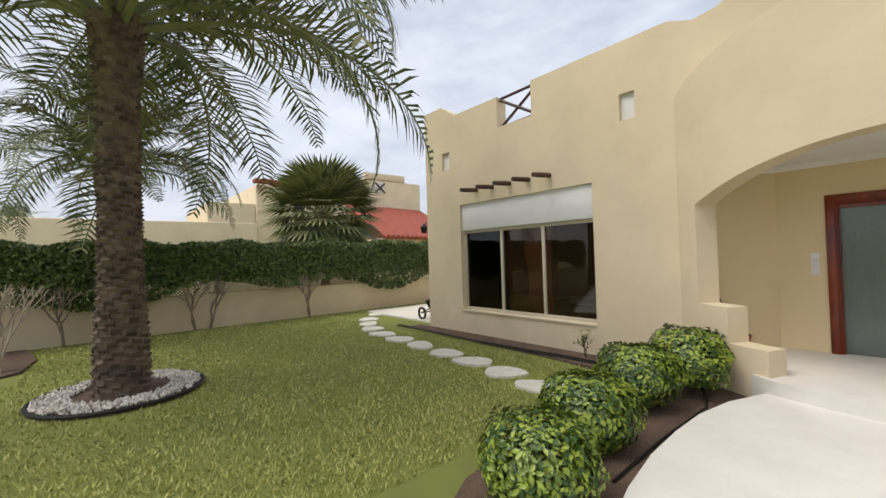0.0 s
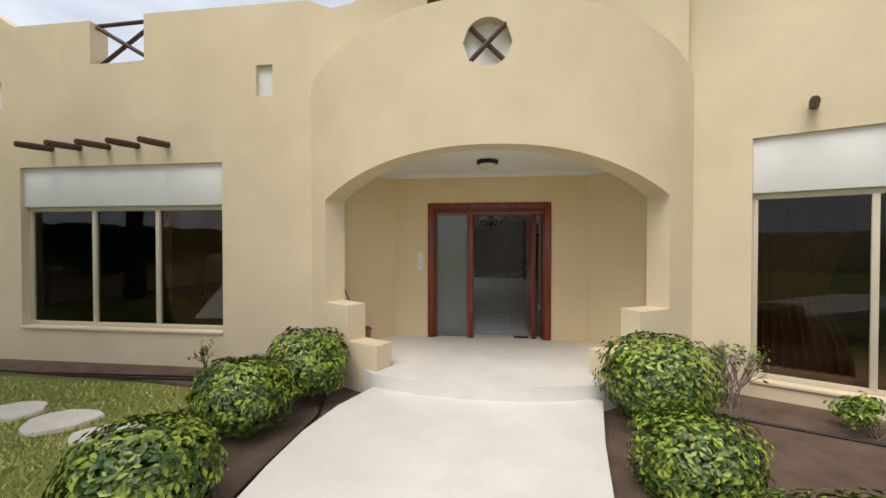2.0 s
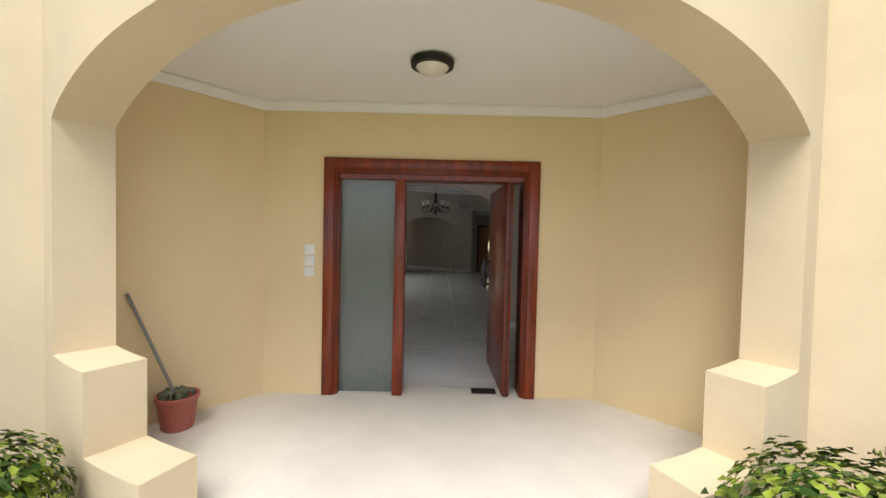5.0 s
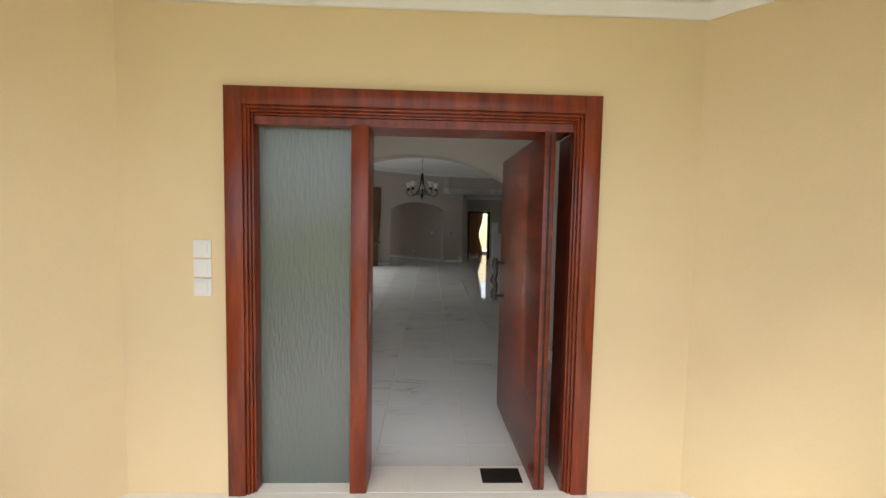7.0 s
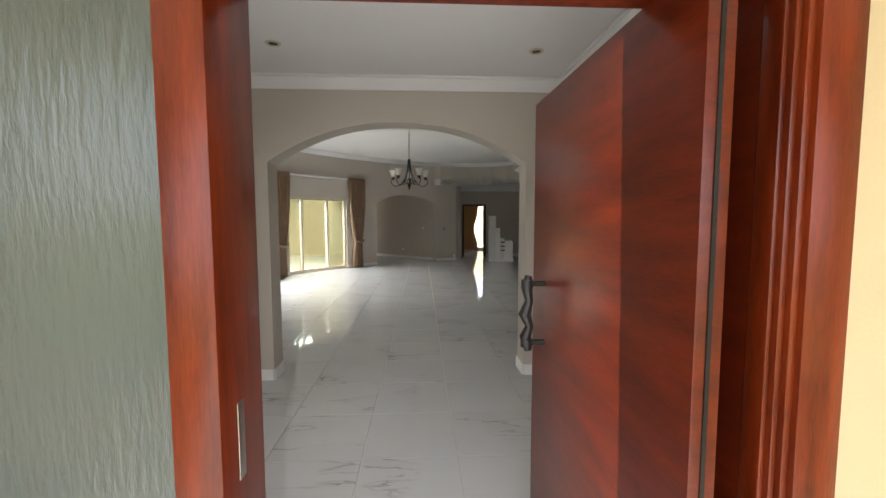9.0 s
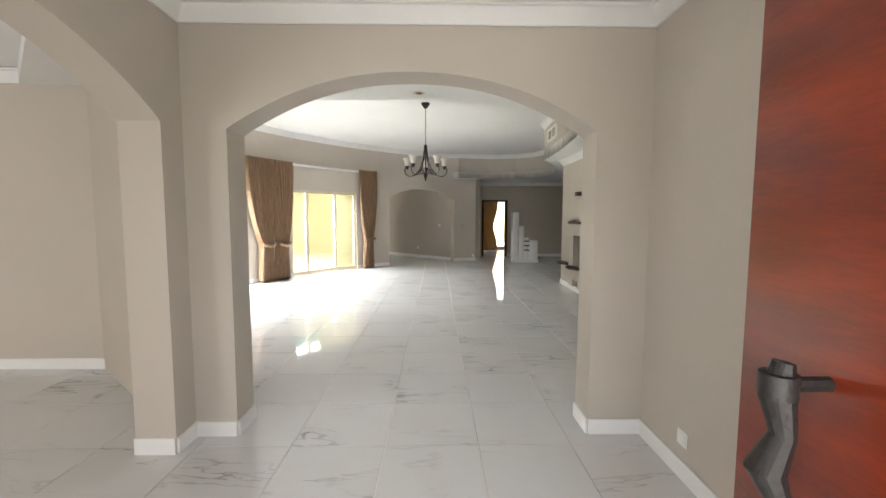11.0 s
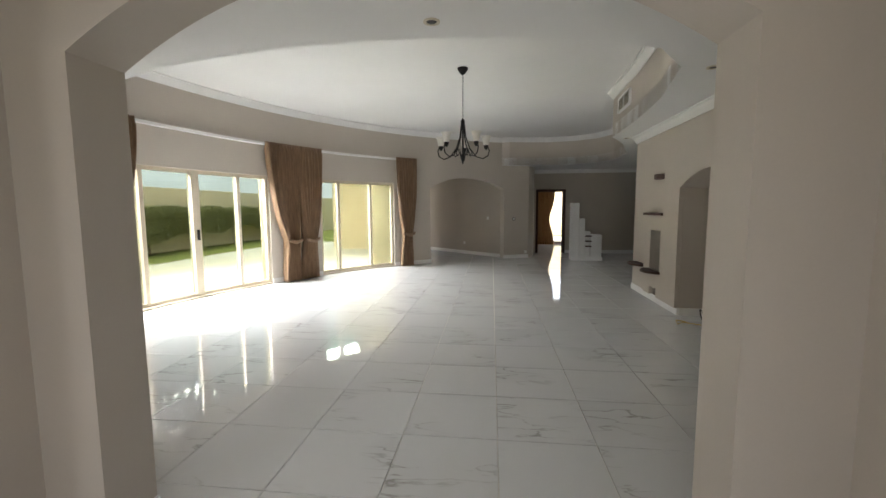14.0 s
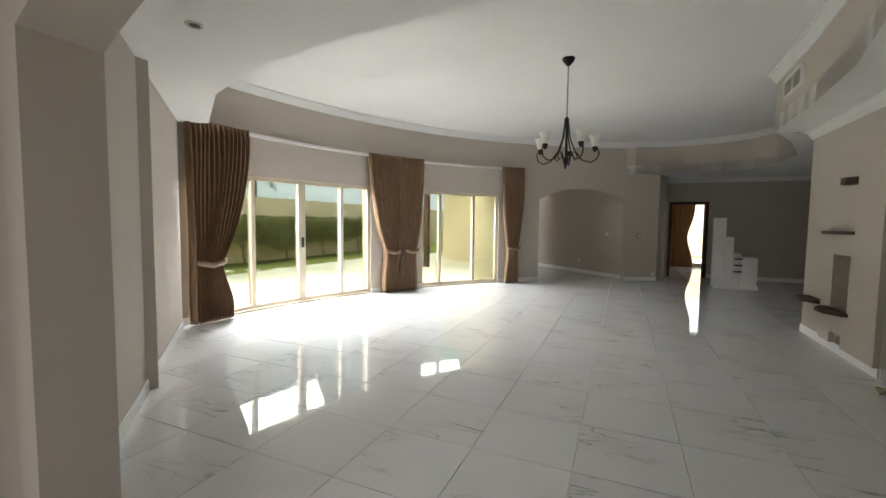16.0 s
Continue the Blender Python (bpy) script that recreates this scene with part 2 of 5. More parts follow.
def sheet(curve, lo, hi, thick, spans, breaks=(), step=0.15):
    """A wall along curve(s) -> (x, y), from s = lo to hi, with spans(s) -> [(z0, z1), ...] of solid wall; thick is laid to the left of the way."""
    marks = sorted({lo, hi, *[b for b in breaks if lo < b < hi]})
    bm = bmesh.new()
    caps = []

    def both(s):
        e = 1e-3
        p, q = Vector(curve(s - e)), Vector(curve(s + e))
        d = (q - p).normalized()
        c = Vector(curve(s))
        return c, c + Vector((-d.y, d.x)) * thick

    for a, b in zip(marks, marks[1:]):
        n = max(1, math.ceil((b - a) / step))
        ss = [a + (b - a) * i / n for i in range(n + 1)]
        rows = []
        for s in ss:
            p, q = both(s)
            row = []
            for z0, z1 in spans(min(max(s, a + 1e-5), b - 1e-5)):
                row.append([bm.verts.new((v.x, v.y, z)) for v, z in ((p, z0), (p, z1), (q, z1), (q, z0))])
            rows.append(row)
        for r0, r1 in zip(rows, rows[1:]):
            for u, v in zip(r0, r1):
                for i in range(4):
                    j = (i + 1) % 4
                    bm.faces.new((u[i], u[j], v[j], v[i]))
        for row in (rows[0], rows[-1]):
            for u in row:
                caps.append([v.co.copy() for v in u])
    bmesh.ops.remove_doubles(bm, verts=bm.verts[:], dist=1e-4)
    bmesh.ops.dissolve_degenerate(bm, edges=bm.edges[:], dist=1e-5)
    for c in caps:
        if (c[1] - c[0]).length > 1e-3:
            bm.faces.new([bm.verts.new(v) for v in c])
    return bm


def line(p, q):
    """A straight way from p to q, by metres."""
    p, q = Vector(p), Vector(q)
    d = (q - p).normalized()
    return lambda s: tuple(p + d * s)


def poly(points):
    """A way along several points, by metres."""
    ps = [Vector(p) for p in points]
    ls = [0.0]
    for a, b in zip(ps, ps[1:]):
        ls.append(ls[-1] + (b - a).length)

    def at(s):
        for i in range(len(ps) - 1):
            if s <= ls[i + 1] or i == len(ps) - 2:
                return tuple(ps[i] + (ps[i + 1] - ps[i]) * ((s - ls[i]) / (ls[i + 1] - ls[i])))
    return at, ls


def structure(name, bm, mat, label="", category="", angle=35.0):
    return tagged(part(name, bm, mat, angle=angle), label, category, kind="structure")


# ---- plan numbers ----
LAWN, PATHZ = -0.31, -0.16
FY = -1.147            # face of the front walls
DX, DY, DR = 0.23, 1.37, 3.57   # the round porch wall
CEIL, HIGH = 2.77, 3.40
RINGZ = 2.65            # lowered ceiling round the raised one
WX, WY, WR = 4.3, 6.1, 8.8      # the round window wall

# ---- ground ----
g = bmesh.new()
bmesh.ops.create_grid(g, x_segments=2, y_segments=2, size=400)
for v in g.verts:
    v.co.z = LAWN - 0.03
structure("ground", g, M_GRASS, "short green lawn grass around the house", "lawn")

# ---- front walls ----
WIN_L = (-7.2, -3.70, 0.21, 2.765)


def front_top(x):
    if x < -7.8: return 5.33
    if x < -7.34: return 5.33 - (x + 7.8) / 0.46 * 0.3
    if x < -5.9: return 5.0
    if x < -4.97: return 4.33
    if x < -2.35: return 5.04
    if x < -2.0: return 5.04 - (x + 2.35) * 0.4
    if x < -1.40: return 4.9 + (x + 2.0) ** 2 * 0.5
    return 6.4


def front_spans(s):
    x = -8.5 + s
    top = front_top(x)
    if -7.82 < x < -7.52:
        return [(-0.6, 3.71), (4.14, top)]
    if -3.15 < x < -2.89:
        return [(-0.6, 3.71), (4.16, top)]
    if WIN_L[0] < x < WIN_L[1]:
        return [(-0.6, WIN_L[2]), (WIN_L[3], top)]
    if x > -2.1:
        if x < 2.6:
            if -0.62 < x < 1.2:
                return [(2.9, 4.35), (5.6, top)]
            return [(2.9, top)]
        return [(2.9, top)]
    return [(-0.6, top)]


structure("wall_front", sheet(line((-8.5, FY), (2.75, FY)), 0, 11.25, 0.3, front_spans,
          [x + 8.5 for x in (-7.82, -7.8, -7.52, -7.34, -7.2, -3.15, -2.89, -5.9, -4.97, -3.7, -2.35, -2.1, -2.0, -1.40, -0.62, 1.2, 2.6)], 0.4),
          M_CREAM, "cream rendered front wall with stepped parapet", "wall")
# the east wing stands at a slant to the porch: its own frame, x along the wall, -y outward
WING = pose(2.75, -0.97, 0, 0, 0, -29)


def wing_at(u):
    p = WING @ Vector((u, 0, 0))
    return (p.x, p.y)


structure("wall_wing_front", sheet(wing_at, -0.15, 7.0, 0.3, lambda u: [(-0.6, -0.1), (2.83, 6.4)] if 0.75 < u < 4.05 else [(-0.6, 6.4)], (0.75, 4.05), 0.5), M_CREAM, "cream rendered slanting wall of the east wing", "wall")
structure("wall_wing_east", sheet(line((8.9, -4.3), (8.9, 0.0)), 0, 4.3, 0.3, lambda u: [(-0.6, 4.2)]), M_CREAM, "cream rendered end wall of the east wing", "wall")
structure("floor_wing", prism([(2.9, -0.72), (8.7, -3.92), (8.7, -0.86), (2.9, -0.86 + 0.16)], -0.3, -0.004), M_STONE, "pale floor of the wing room", "floor")
structure("roof_wing", prism([(2.7, -0.66), (8.95, -4.05), (8.95, -0.84), (2.75, -0.64)], 3.6, 3.8), M_STONE, "flat concrete roof of the wing", "roof")
structure("wall_west", sheet(line((-8.5, 9.0), (-8.5, FY + 0.3)), 0, 9.0 - FY - 0.3, 0.3, lambda s: [(-0.6, 5.33)]), M_CREAM, "cream rendered side wall of the villa", "wall")


# ---- round porch wall ----
def drum(s):
    a = s / DR
    return (DX + DR * math.sin(a), DY - DR * math.cos(a))


def s_of(dx):
    return DR * math.asin(dx / DR)


def drum_top(dx):
    return 3.6 + 0.7 * math.sqrt(max(0.0, 1 - (dx / 2.66) ** 2))


def drum_spans(s):
    dx = DR * math.sin(s / DR)
    top = drum_top(dx)
    if abs(dx) > 2.2:
        return [(-0.6, top)]
    arch = 2.15 + 0.51 * (1 - (abs(dx) / 2.2) ** 2.3)
    upper = [(arch, top)]
    u = dx - 0.01
    if abs(u) < 0.27:
        h = math.sqrt(0.27 ** 2 - u * u)
        upper = [(arch, 3.78 - h), (3.78 + h, top)]
    low = 0.765 if abs(dx) > 1.78 else 0.31
    return ([(-0.6, low)] if abs(dx) > 1.33 else []) + upper


structure("wall_porch", sheet(drum, s_of(-2.53), s_of(2.64), 0.3, drum_spans,
          [s_of(k) for k in (-2.2, -1.78, -1.33, -0.26, 0.28, 1.33, 1.78, 2.2)], 0.06),
          M_CREAM, "curved cream porch wall with a wide arch", "wall")

# porch back wall, with slanting sides
back_at, back_l = poly([(2.62, FY + 0.1), (2.58, -0.9), (1.76, 0.0), (1.205, 0.0), (-0.805, 0.0), (-1.36, 0.0), (-2.1, -0.9), (-2.12, FY + 0.1)])
structure("wall_entrance", sheet(lambda s: back_at(s), 0, back_l[-1], -0.25, lambda s: [(2.225, 2.9)] if back_l[3] < s < back_l[4] else [(-0.3, 2.9)],
          back_l[1:-1], 0.3), M_PORCH, "yellow plastered porch back wall around the front door", "wall")
structure("ceiling_porch", prism([(-2.18, 0.02), (-2.18, -1.0)] + [(DX + 3.4 * math.sin(radians(k)), DY - 3.4 * math.cos(radians(k))) for k in range(-42, 43, 4)] + [(2.66, -1.0), (2.66, 0.02)], 2.72, 2.78), M_CEIL, "white painted porch ceiling", "ceiling")
slab = [(DX + 3.64 * math.sin(a), DY - 3.64 * math.cos(a)) for a in [radians(-21.4 + 42.8 * i / 24) for i in range(25)]]
structure("porch_floor", prism(slab + [(2.55, -1.2), (2.55, 0.1), (-2.1, 0.1), (-2.1, -1.2)], -0.4, 0.0), M_PATH, "white painted concrete porch slab with a curved step", "porch floor")
lt = [(-1.12, -2.0), (-1.33, -2.6), (-1.42, -3.2), (-1.42, -3.8), (-1.38, -4.4), (-1.28, -5.0), (-1.1, -5.7), (-0.9, -6.3), (-0.7, -7.2), (-0.6, -9.0), (-0.6, -14.0)]
rt = [(1.55, -14.0), (1.4, -9.0), (1.2, -7.0), (1.1, -5.6), (1.08, -4.6), (1.14, -3.9), (1.28, -3.1), (1.5, -2.1)]
structure("path", prism(lt + rt + [(0.2, -1.5)], -0.5, PATHZ), M_PATH, "white painted concrete garden path widening to the porch", "path")

# ---- hall and living room shell ----
SHIFT[0] = INNER
structure("floor", boxed(-8.4, 8.6, 0.85, 20.0, -0.3, -0.006), M_STONE, "pale grout bed under the polished marble tiles", "floor")
structure("floor_front_rooms", boxed(-8.2, -2.4, FY + 0.9, 0.849, -0.3, 0.0), M_STONE, "pale floor of the room behind the front window", "floor")
structure("floor_front_rooms", boxed(2.9, 8.2, FY + 0.9, 0.849, -0.3, 0.0), M_STONE, "pale floor of the room behind the tall window", "floor")


def arch_spans(s):
    x = 1.68 - s
    if -1.045 < x < 1.32:
        u = abs(x - 0.1375) / 1.1825
        return [(2.02 + 0.36 * (1 - u ** 2.2), 2.9)]
    return [(-0.1, 2.9)]


structure("wall_arch", sheet(line((1.68, 3.89), (-1.57, 3.89)), 0, 3.25, 0.25, arch_spans, (0.36, 2.725), 0.05), M_TAUPE, "taupe plastered wall with a wide arched opening", "wall")
structure("wall_hall_east", sheet(line((1.68, 0.85), (1.68, 3.64)), 0, 2.79, -0.2, lambda s: [(-0.1, 2.9)]), M_TAUPE, "taupe painted hall wall", "wall")


def side_arch(s):
    y = 3.64 - s
    if 1.2 < y < 3.43:
        u = abs(y - 2.315) / 1.115
        return [(2.02 + 0.34 * (1 - u ** 2.2), 2.9)]
    return [(-0.1, 2.9)]


structure("wall_hall_west", sheet(line((-1.57, 3.64), (-1.57, 0.85)), 0, 2.79, 0.25, side_arch, (0.21, 2.44), 0.05), M_TAUPE, "taupe hall wall with an arched opening to a side room", "wall")
structure("wall_side_room", sheet(line((-2.72, 4.87), (-8.2, 4.87)), 0, 5.48, -0.2, lambda s: [(-0.1, 2.9)]), M_TAUPE, "taupe painted wall of the side room", "wall")
structure("wall_diagonal", sheet(line((-1.45, 3.89), (-4.45, 6.45)), 0, 3.95, 0.2, lambda s: [(-0.1, 2.9)]), M_TAUPE, "taupe painted slanting wall beside the arch", "wall")


def ring(a):
    """The round window wall, by degrees of its circle (inner face)."""
    return (WX + WR * math.cos(radians(a)), WY + WR * math.sin(radians(a)))


K = math.pi / 180 * WR


def ring_s(s):
    return ring(180 - s / K)


# stretches of degrees, counted clockwise from due west: openings
W1 = (3.0, 24.4)
W2 = (32.2, 45.2)
NI = (52.2, 67.0)
HEAD = 2.08


def ring_spans(s):
    d = s / K
    if W1[0] < d < W1[1] or W2[0] < d < W2[1]:
        return [(-0.3, 0.0), (HEAD, 3.6)]
    if NI[0] < d < NI[1]:
        u = abs(d - (NI[0] + NI[1]) / 2) / ((NI[1] - NI[0]) / 2)
        return [(-0.3, -0.008), (1.98 + 0.30 * (1 - u ** 2.2), 3.6)]
    return [(-0.3, 3.6)]


structure("wall_windows", sheet(ring_s, 0.5 * K, 72.0 * K, 0.25, ring_spans, [d * K for d in (*W1, *W2, *NI)], 0.12), M_TAUPE, "curved taupe wall with tall garden windows and an arched niche", "wall")
structure("wall_outer_curve", sheet(lambda s: (WX + (WR + 0.26) * math.cos(radians(180 - s / K)), WY + (WR + 0.26) * math.sin(radians(180 - s / K))), -4 * K, 52.0 * K, 0.05,
          lambda s: [(-0.4, 0.0), (HEAD, 4.2)] if W1[0] < s / K < W1[1] or W2[0] < s / K < W2[1] else [(-0.4, 4.2)], [d * K for d in (*W1, *W2)], 0.2), M_CREAM, "cream rendered outside of the curved wall", "wall")
# niche recess behind the arch
structure("wall_niche", sheet(line((-1.9, 16.9), (0.95, 14.3)), 0, 3.86, 0.2, lambda s: [(-0.1, 2.9)]), M_TAUPE, "taupe painted passage wall behind the arch", "wall")
structure("wall_passage_west", sheet(line((-2.3, 12.6), (-2.3, 16.5)), 0, 3.9, 0.2, lambda s: [(-0.1, 2.9)]), M_TAUPE, "taupe painted passage end wall", "wall")
# added stub: fills the gap that lets window light into the passage
structure("wall_passage_blocker", boxed(-2.52, -1.93, 12.42, 12.62, -0.3, 2.9), M_CREAM, "added short wall closing the passage against stray light", "wall")
# rounded return to the far wall
e72 = ring(180 - 72)
structure("wall_return", sheet(poly([e72, (1.72, 14.75), (1.8, 15.1), (1.8, 15.85)])[0], 0, 1.31, 0.2, lambda s: [(-0.3, 3.6)]), M_TAUPE, "taupe rounded wall corner", "wall")
IDX = (1.985, 2.80, 1.98)
structure("wall_far", sheet(line((1.6, 15.85), (8.5, 15.85)), 0, 6.9, 0.2, lambda s: [(IDX[2], 2.9)] if IDX[0] < 1.6 + s < IDX[1] else [(-0.3, 2.9)], (IDX[0] - 1.6, IDX[1] - 1.6)), M_TAUPE, "dim taupe far wall with a doorway", "wall")
structure("wall_east", sheet(line((8.4, 19.0), (8.4, -0.2)), 0, 19.2, -0.2, lambda s: [(-0.4, 4.2)]), M_TAUPE, "taupe painted east wall", "wall")


# right wall with an arched recess
def right_spans(s):
    y = 9.9 - s
    if abs(y - 8.78) < 0.14:
        h = 0.06 + 0.17 * math.sqrt(max(0.0, 1 - ((y - 8.78) / 0.14) ** 2))
        return [(-0.1, 0.06), (h, 0.5), (1.1, 2.9)]
    if 8.54 < y < 8.93:
        return [(-0.1, 0.5), (1.1, 2.9)]
    if 6.22 < y < 7.97:
        u = abs(y - 7.095) / 0.875
        return [(-0.1, -0.02), (1.69 + 0.2 * (1 - u ** 2.2), 2.9)]
    return [(-0.1, 2.9)]


structure("wall_fireplace", sheet(line((3.03, 9.9), (2.93, 4.0)), 0, 5.9, 0.30, right_spans, (0.97, 0.98, 1.26, 1.36, 1.93, 3.68), 0.04), M_TAUPE, "taupe feature wall with an arched recess", "wall")
structure("wall_recess", sheet(line((3.32, 9.85), (3.25, 4.0)), 0, 5.85, 0.2, lambda s: [(-0.1, 2.9)]), M_TAUPE, "taupe back of the arched recess", "wall")
structure("wall_living_south", boxed(1.68, 3.7, 3.64, 3.89, -0.1, 2.9), M_TAUPE, "taupe wall beside the arch", "wall")

# ceilings
structure("ceiling_hall", boxed(-8.2, 1.9, 0.8, 3.8, CEIL, 2.95), M_CEIL, "white painted hall ceiling", "ceiling")
structure("ceiling_side_room", boxed(-8.2, -1.6, 3.8, 5.1, CEIL + 0.008, 2.95), M_CEIL, "white painted side room ceiling", "ceiling")
OUT = [(-4.2, 6.7), (-3.0, 5.88), (-2.1, 5.52), (-1.1, 5.32), (-0.5, 5.27), (0.05, 5.26), (0.7, 5.34), (1.36, 5.49), (1.8, 5.7), (2.14, 6.16), (2.38, 7.2), (2.5, 8.3), (2.58, 9.8), (2.68, 9.95), (3.0, 10.6), (3.5, 12.0), (3.55, 13.2), (3.3, 13.8), (2.79, 14.15), (2.05, 14.3), (1.4, 14.2), (1.0, 14.08), (0.8, 14.17)]
front_edge = OUT[:13]
structure("ceiling_ring_front", prism(front_edge + [(8.3, 9.8), (8.3, 3.8), (-2.4, 3.8), (-5.0, 6.3)], RINGZ, 2.85), M_CEIL, "white lowered ceiling around the raised round ceiling", "ceiling")
structure("ceiling_ring_back", prism(OUT[12:] + [(0.95, 15.2), (1.2, 16.2), (8.3, 16.2), (8.3, 9.8)], RINGZ - 0.003, 2.85), M_CEIL, "white lowered ceiling over the far end", "ceiling")
at_o, l_o = poly(OUT)
structure("wall_soffit", sheet(at_o, 0, l_o[-1], -0.1, lambda s: [(RINGZ + 0.004, 3.5)], l_o[1:-1], 0.1), M_TAUPE, "taupe upright face of the lowered ceiling", "soffit")
structure("ceiling_high", boxed(-5.0, 4.2, 4.8, 15.6, HIGH, 3.55), M_CEIL, "white raised round ceiling", "ceiling")
structure("ceiling_passage", prism([(WX + (WR + 0.1) * math.cos(radians(180 - k)), WY + (WR + 0.1) * math.sin(radians(180 - k))) for k in range(46, 73, 2)] + [(1.5, 16.6), (-2.5, 16.6)], 2.6, 2.7), M_CEIL, "white passage ceiling", "ceiling")
SHIFT[0] = 0.0
structure("roof", boxed(-8.5, 8.6, FY + 0.3, 5.0, 3.6, 3.8), M_STONE, "flat concrete roof of the villa", "roof")
SHIFT[0] = INNER
structure("wall_back_room", boxed(0.5, 8.6, 19.4, 19.6, -0.3, 0.1), M_TAUPE, "taupe wall of the back room", "wall")
structure("ceiling_back_room", boxed(0.5, 8.6, 15.9, 19.6, 2.7, 2.8), M_CEIL, "white back room ceiling", "ceiling")


def sweep(curve, lo, hi, profile, step=0.15, breaks=()):
    """A moulding: the profile of (offset to the left of the way, z) pairs drawn along curve(s)."""
    marks = sorted({lo, hi, *[b for b in breaks if lo < b < hi]})
    ss = [lo]
    for a, b in zip(marks, marks[1:]):
        n = max(1, math.ceil((b - a) / step))
        ss += [a + (b - a) * (i + 1) / n for i in range(n)]
    bm = bmesh.new()
    rows = []
    for s in ss:
        p, q = Vector(curve(max(lo, s - 1e-2))), Vector(curve(min(hi, s + 1e-2)))
        d = (q - p).normalized()
        c = Vector(curve(s))
        rows.append([bm.verts.new((c.x - d.y * o, c.y + d.x * o, z)) for o, z in profile])
    n = len(profile)
    for a, b in zip(rows, rows[1:]):
        for i in range(n):
            bm.faces.new((a[i], a[(i + 1) % n], b[(i + 1) % n], b[i]))
    bm.faces.new(rows[0])
    bm.faces.new(rows[-1][::-1])
    return bm


def crown(z, w=0.10, h=0.12, side=-1):
    return [(0.003 * side, z - 0.002), (0.003 * side, z - h), (side * 0.02, z - h), (side * 0.03, z - h * 0.8), (side * w * 0.6, z - h * 0.45), (side * w * 0.75, z - h * 0.2), (side * w, z - h * 0.18), (side * w, z - 0.002)]


def skirt(side=-1, h=0.10):
    return [(0.002 * side, 0.0), (0.002 * side, h), (side * 0.012, h), (side * 0.018, h - 0.012), (side * 0.018, 0.0)]


def segment(p, q):
    return line(p, q), 0.0, (Vector(q) - Vector(p)).length


# ---- mouldings ----
base_runs = [(0.6, W1[0]), (W1[1], W2[0]), (W2[1], NI[0]), (NI[1], 72.0)]
for a, b in base_runs:
    structure("baseboard", sweep(ring_s, a * K, b * K, skirt()), M_WHITE, "white painted baseboard", "baseboard")
for p, q in (((-1.57, 3.43), (-1.32, 3.43)), ((-1.32, 3.43), (-1.32, 3.64)), ((-1.32, 3.64), (-1.045, 3.64)), ((-1.045, 3.64), (-1.045, 3.89)), ((1.32, 3.89), (1.32, 3.64)), ((1.32, 3.64), (1.68, 3.64)), ((1.68, 3.64), (1.68, 0.87)),
             ((-1.45, 3.89), (-4.4, 6.41)), ((3.03, 9.9), (2.998, 7.97)), ((3.3, 7.97), (3.28, 6.2)), ((2.998, 7.97), (3.3, 7.97)), ((-8.2, 4.87), (-2.72, 4.87)),
             ((-1.9, 16.9), (0.9, 14.345)), ((2.86, 15.85), (8.3, 15.85)), ((3.33, 9.9), (3.03, 9.9))):
    c, a, b = segment(p, q)
    structure("baseboard", sweep(c, a, b, skirt()), M_WHITE, "white painted baseboard", "baseboard")
structure("trim", sweep(ring_s, 5 * K, 69 * K, crown(HIGH)), M_WHITE, "white crown moulding round the raised ceiling", "crown moulding")
structure("trim", sweep(at_o, 0.3, l_o[-1], crown(HIGH, side=1), 0.2, l_o[1:-1]), M_WHITE, "white crown moulding on the soffit", "crown moulding")
for p, q in (((3.03, 9.9), (2.93, 3.95)), ((1.8, 15.85), (8.3, 15.85)), ((-4.4, 6.41), (-1.45, 3.89))):
    c, a, b = segment(p, q)
    structure("trim", sweep(c, a, b, crown(RINGZ, 0.1, 0.11)), M_WHITE, "white crown moulding under the lowered ceiling", "crown moulding")
for p, q in (((-1.32, 3.64), (1.68, 3.64)), ((1.68, 3.64), (1.68, 0.87)), ((-1.32, 0.87), (-1.32, 3.64)), ((-8.2, 4.87), (-2.72, 4.87))):
    c, a, b = segment(p, q)
    structure("trim", sweep(c, a, b, crown(CEIL, 0.1, 0.11)), M_WHITE, "white crown moulding under the ceiling", "crown moulding")
SHIFT[0] = 0.0
structure("trim", sweep(back_at, 0.3, back_l[-1] - 0.3, crown(2.72, 0.07, 0.08, 1), 0.3, back_l[1:-1]), M_WHITE, "white moulding round the porch ceiling", "crown moulding")


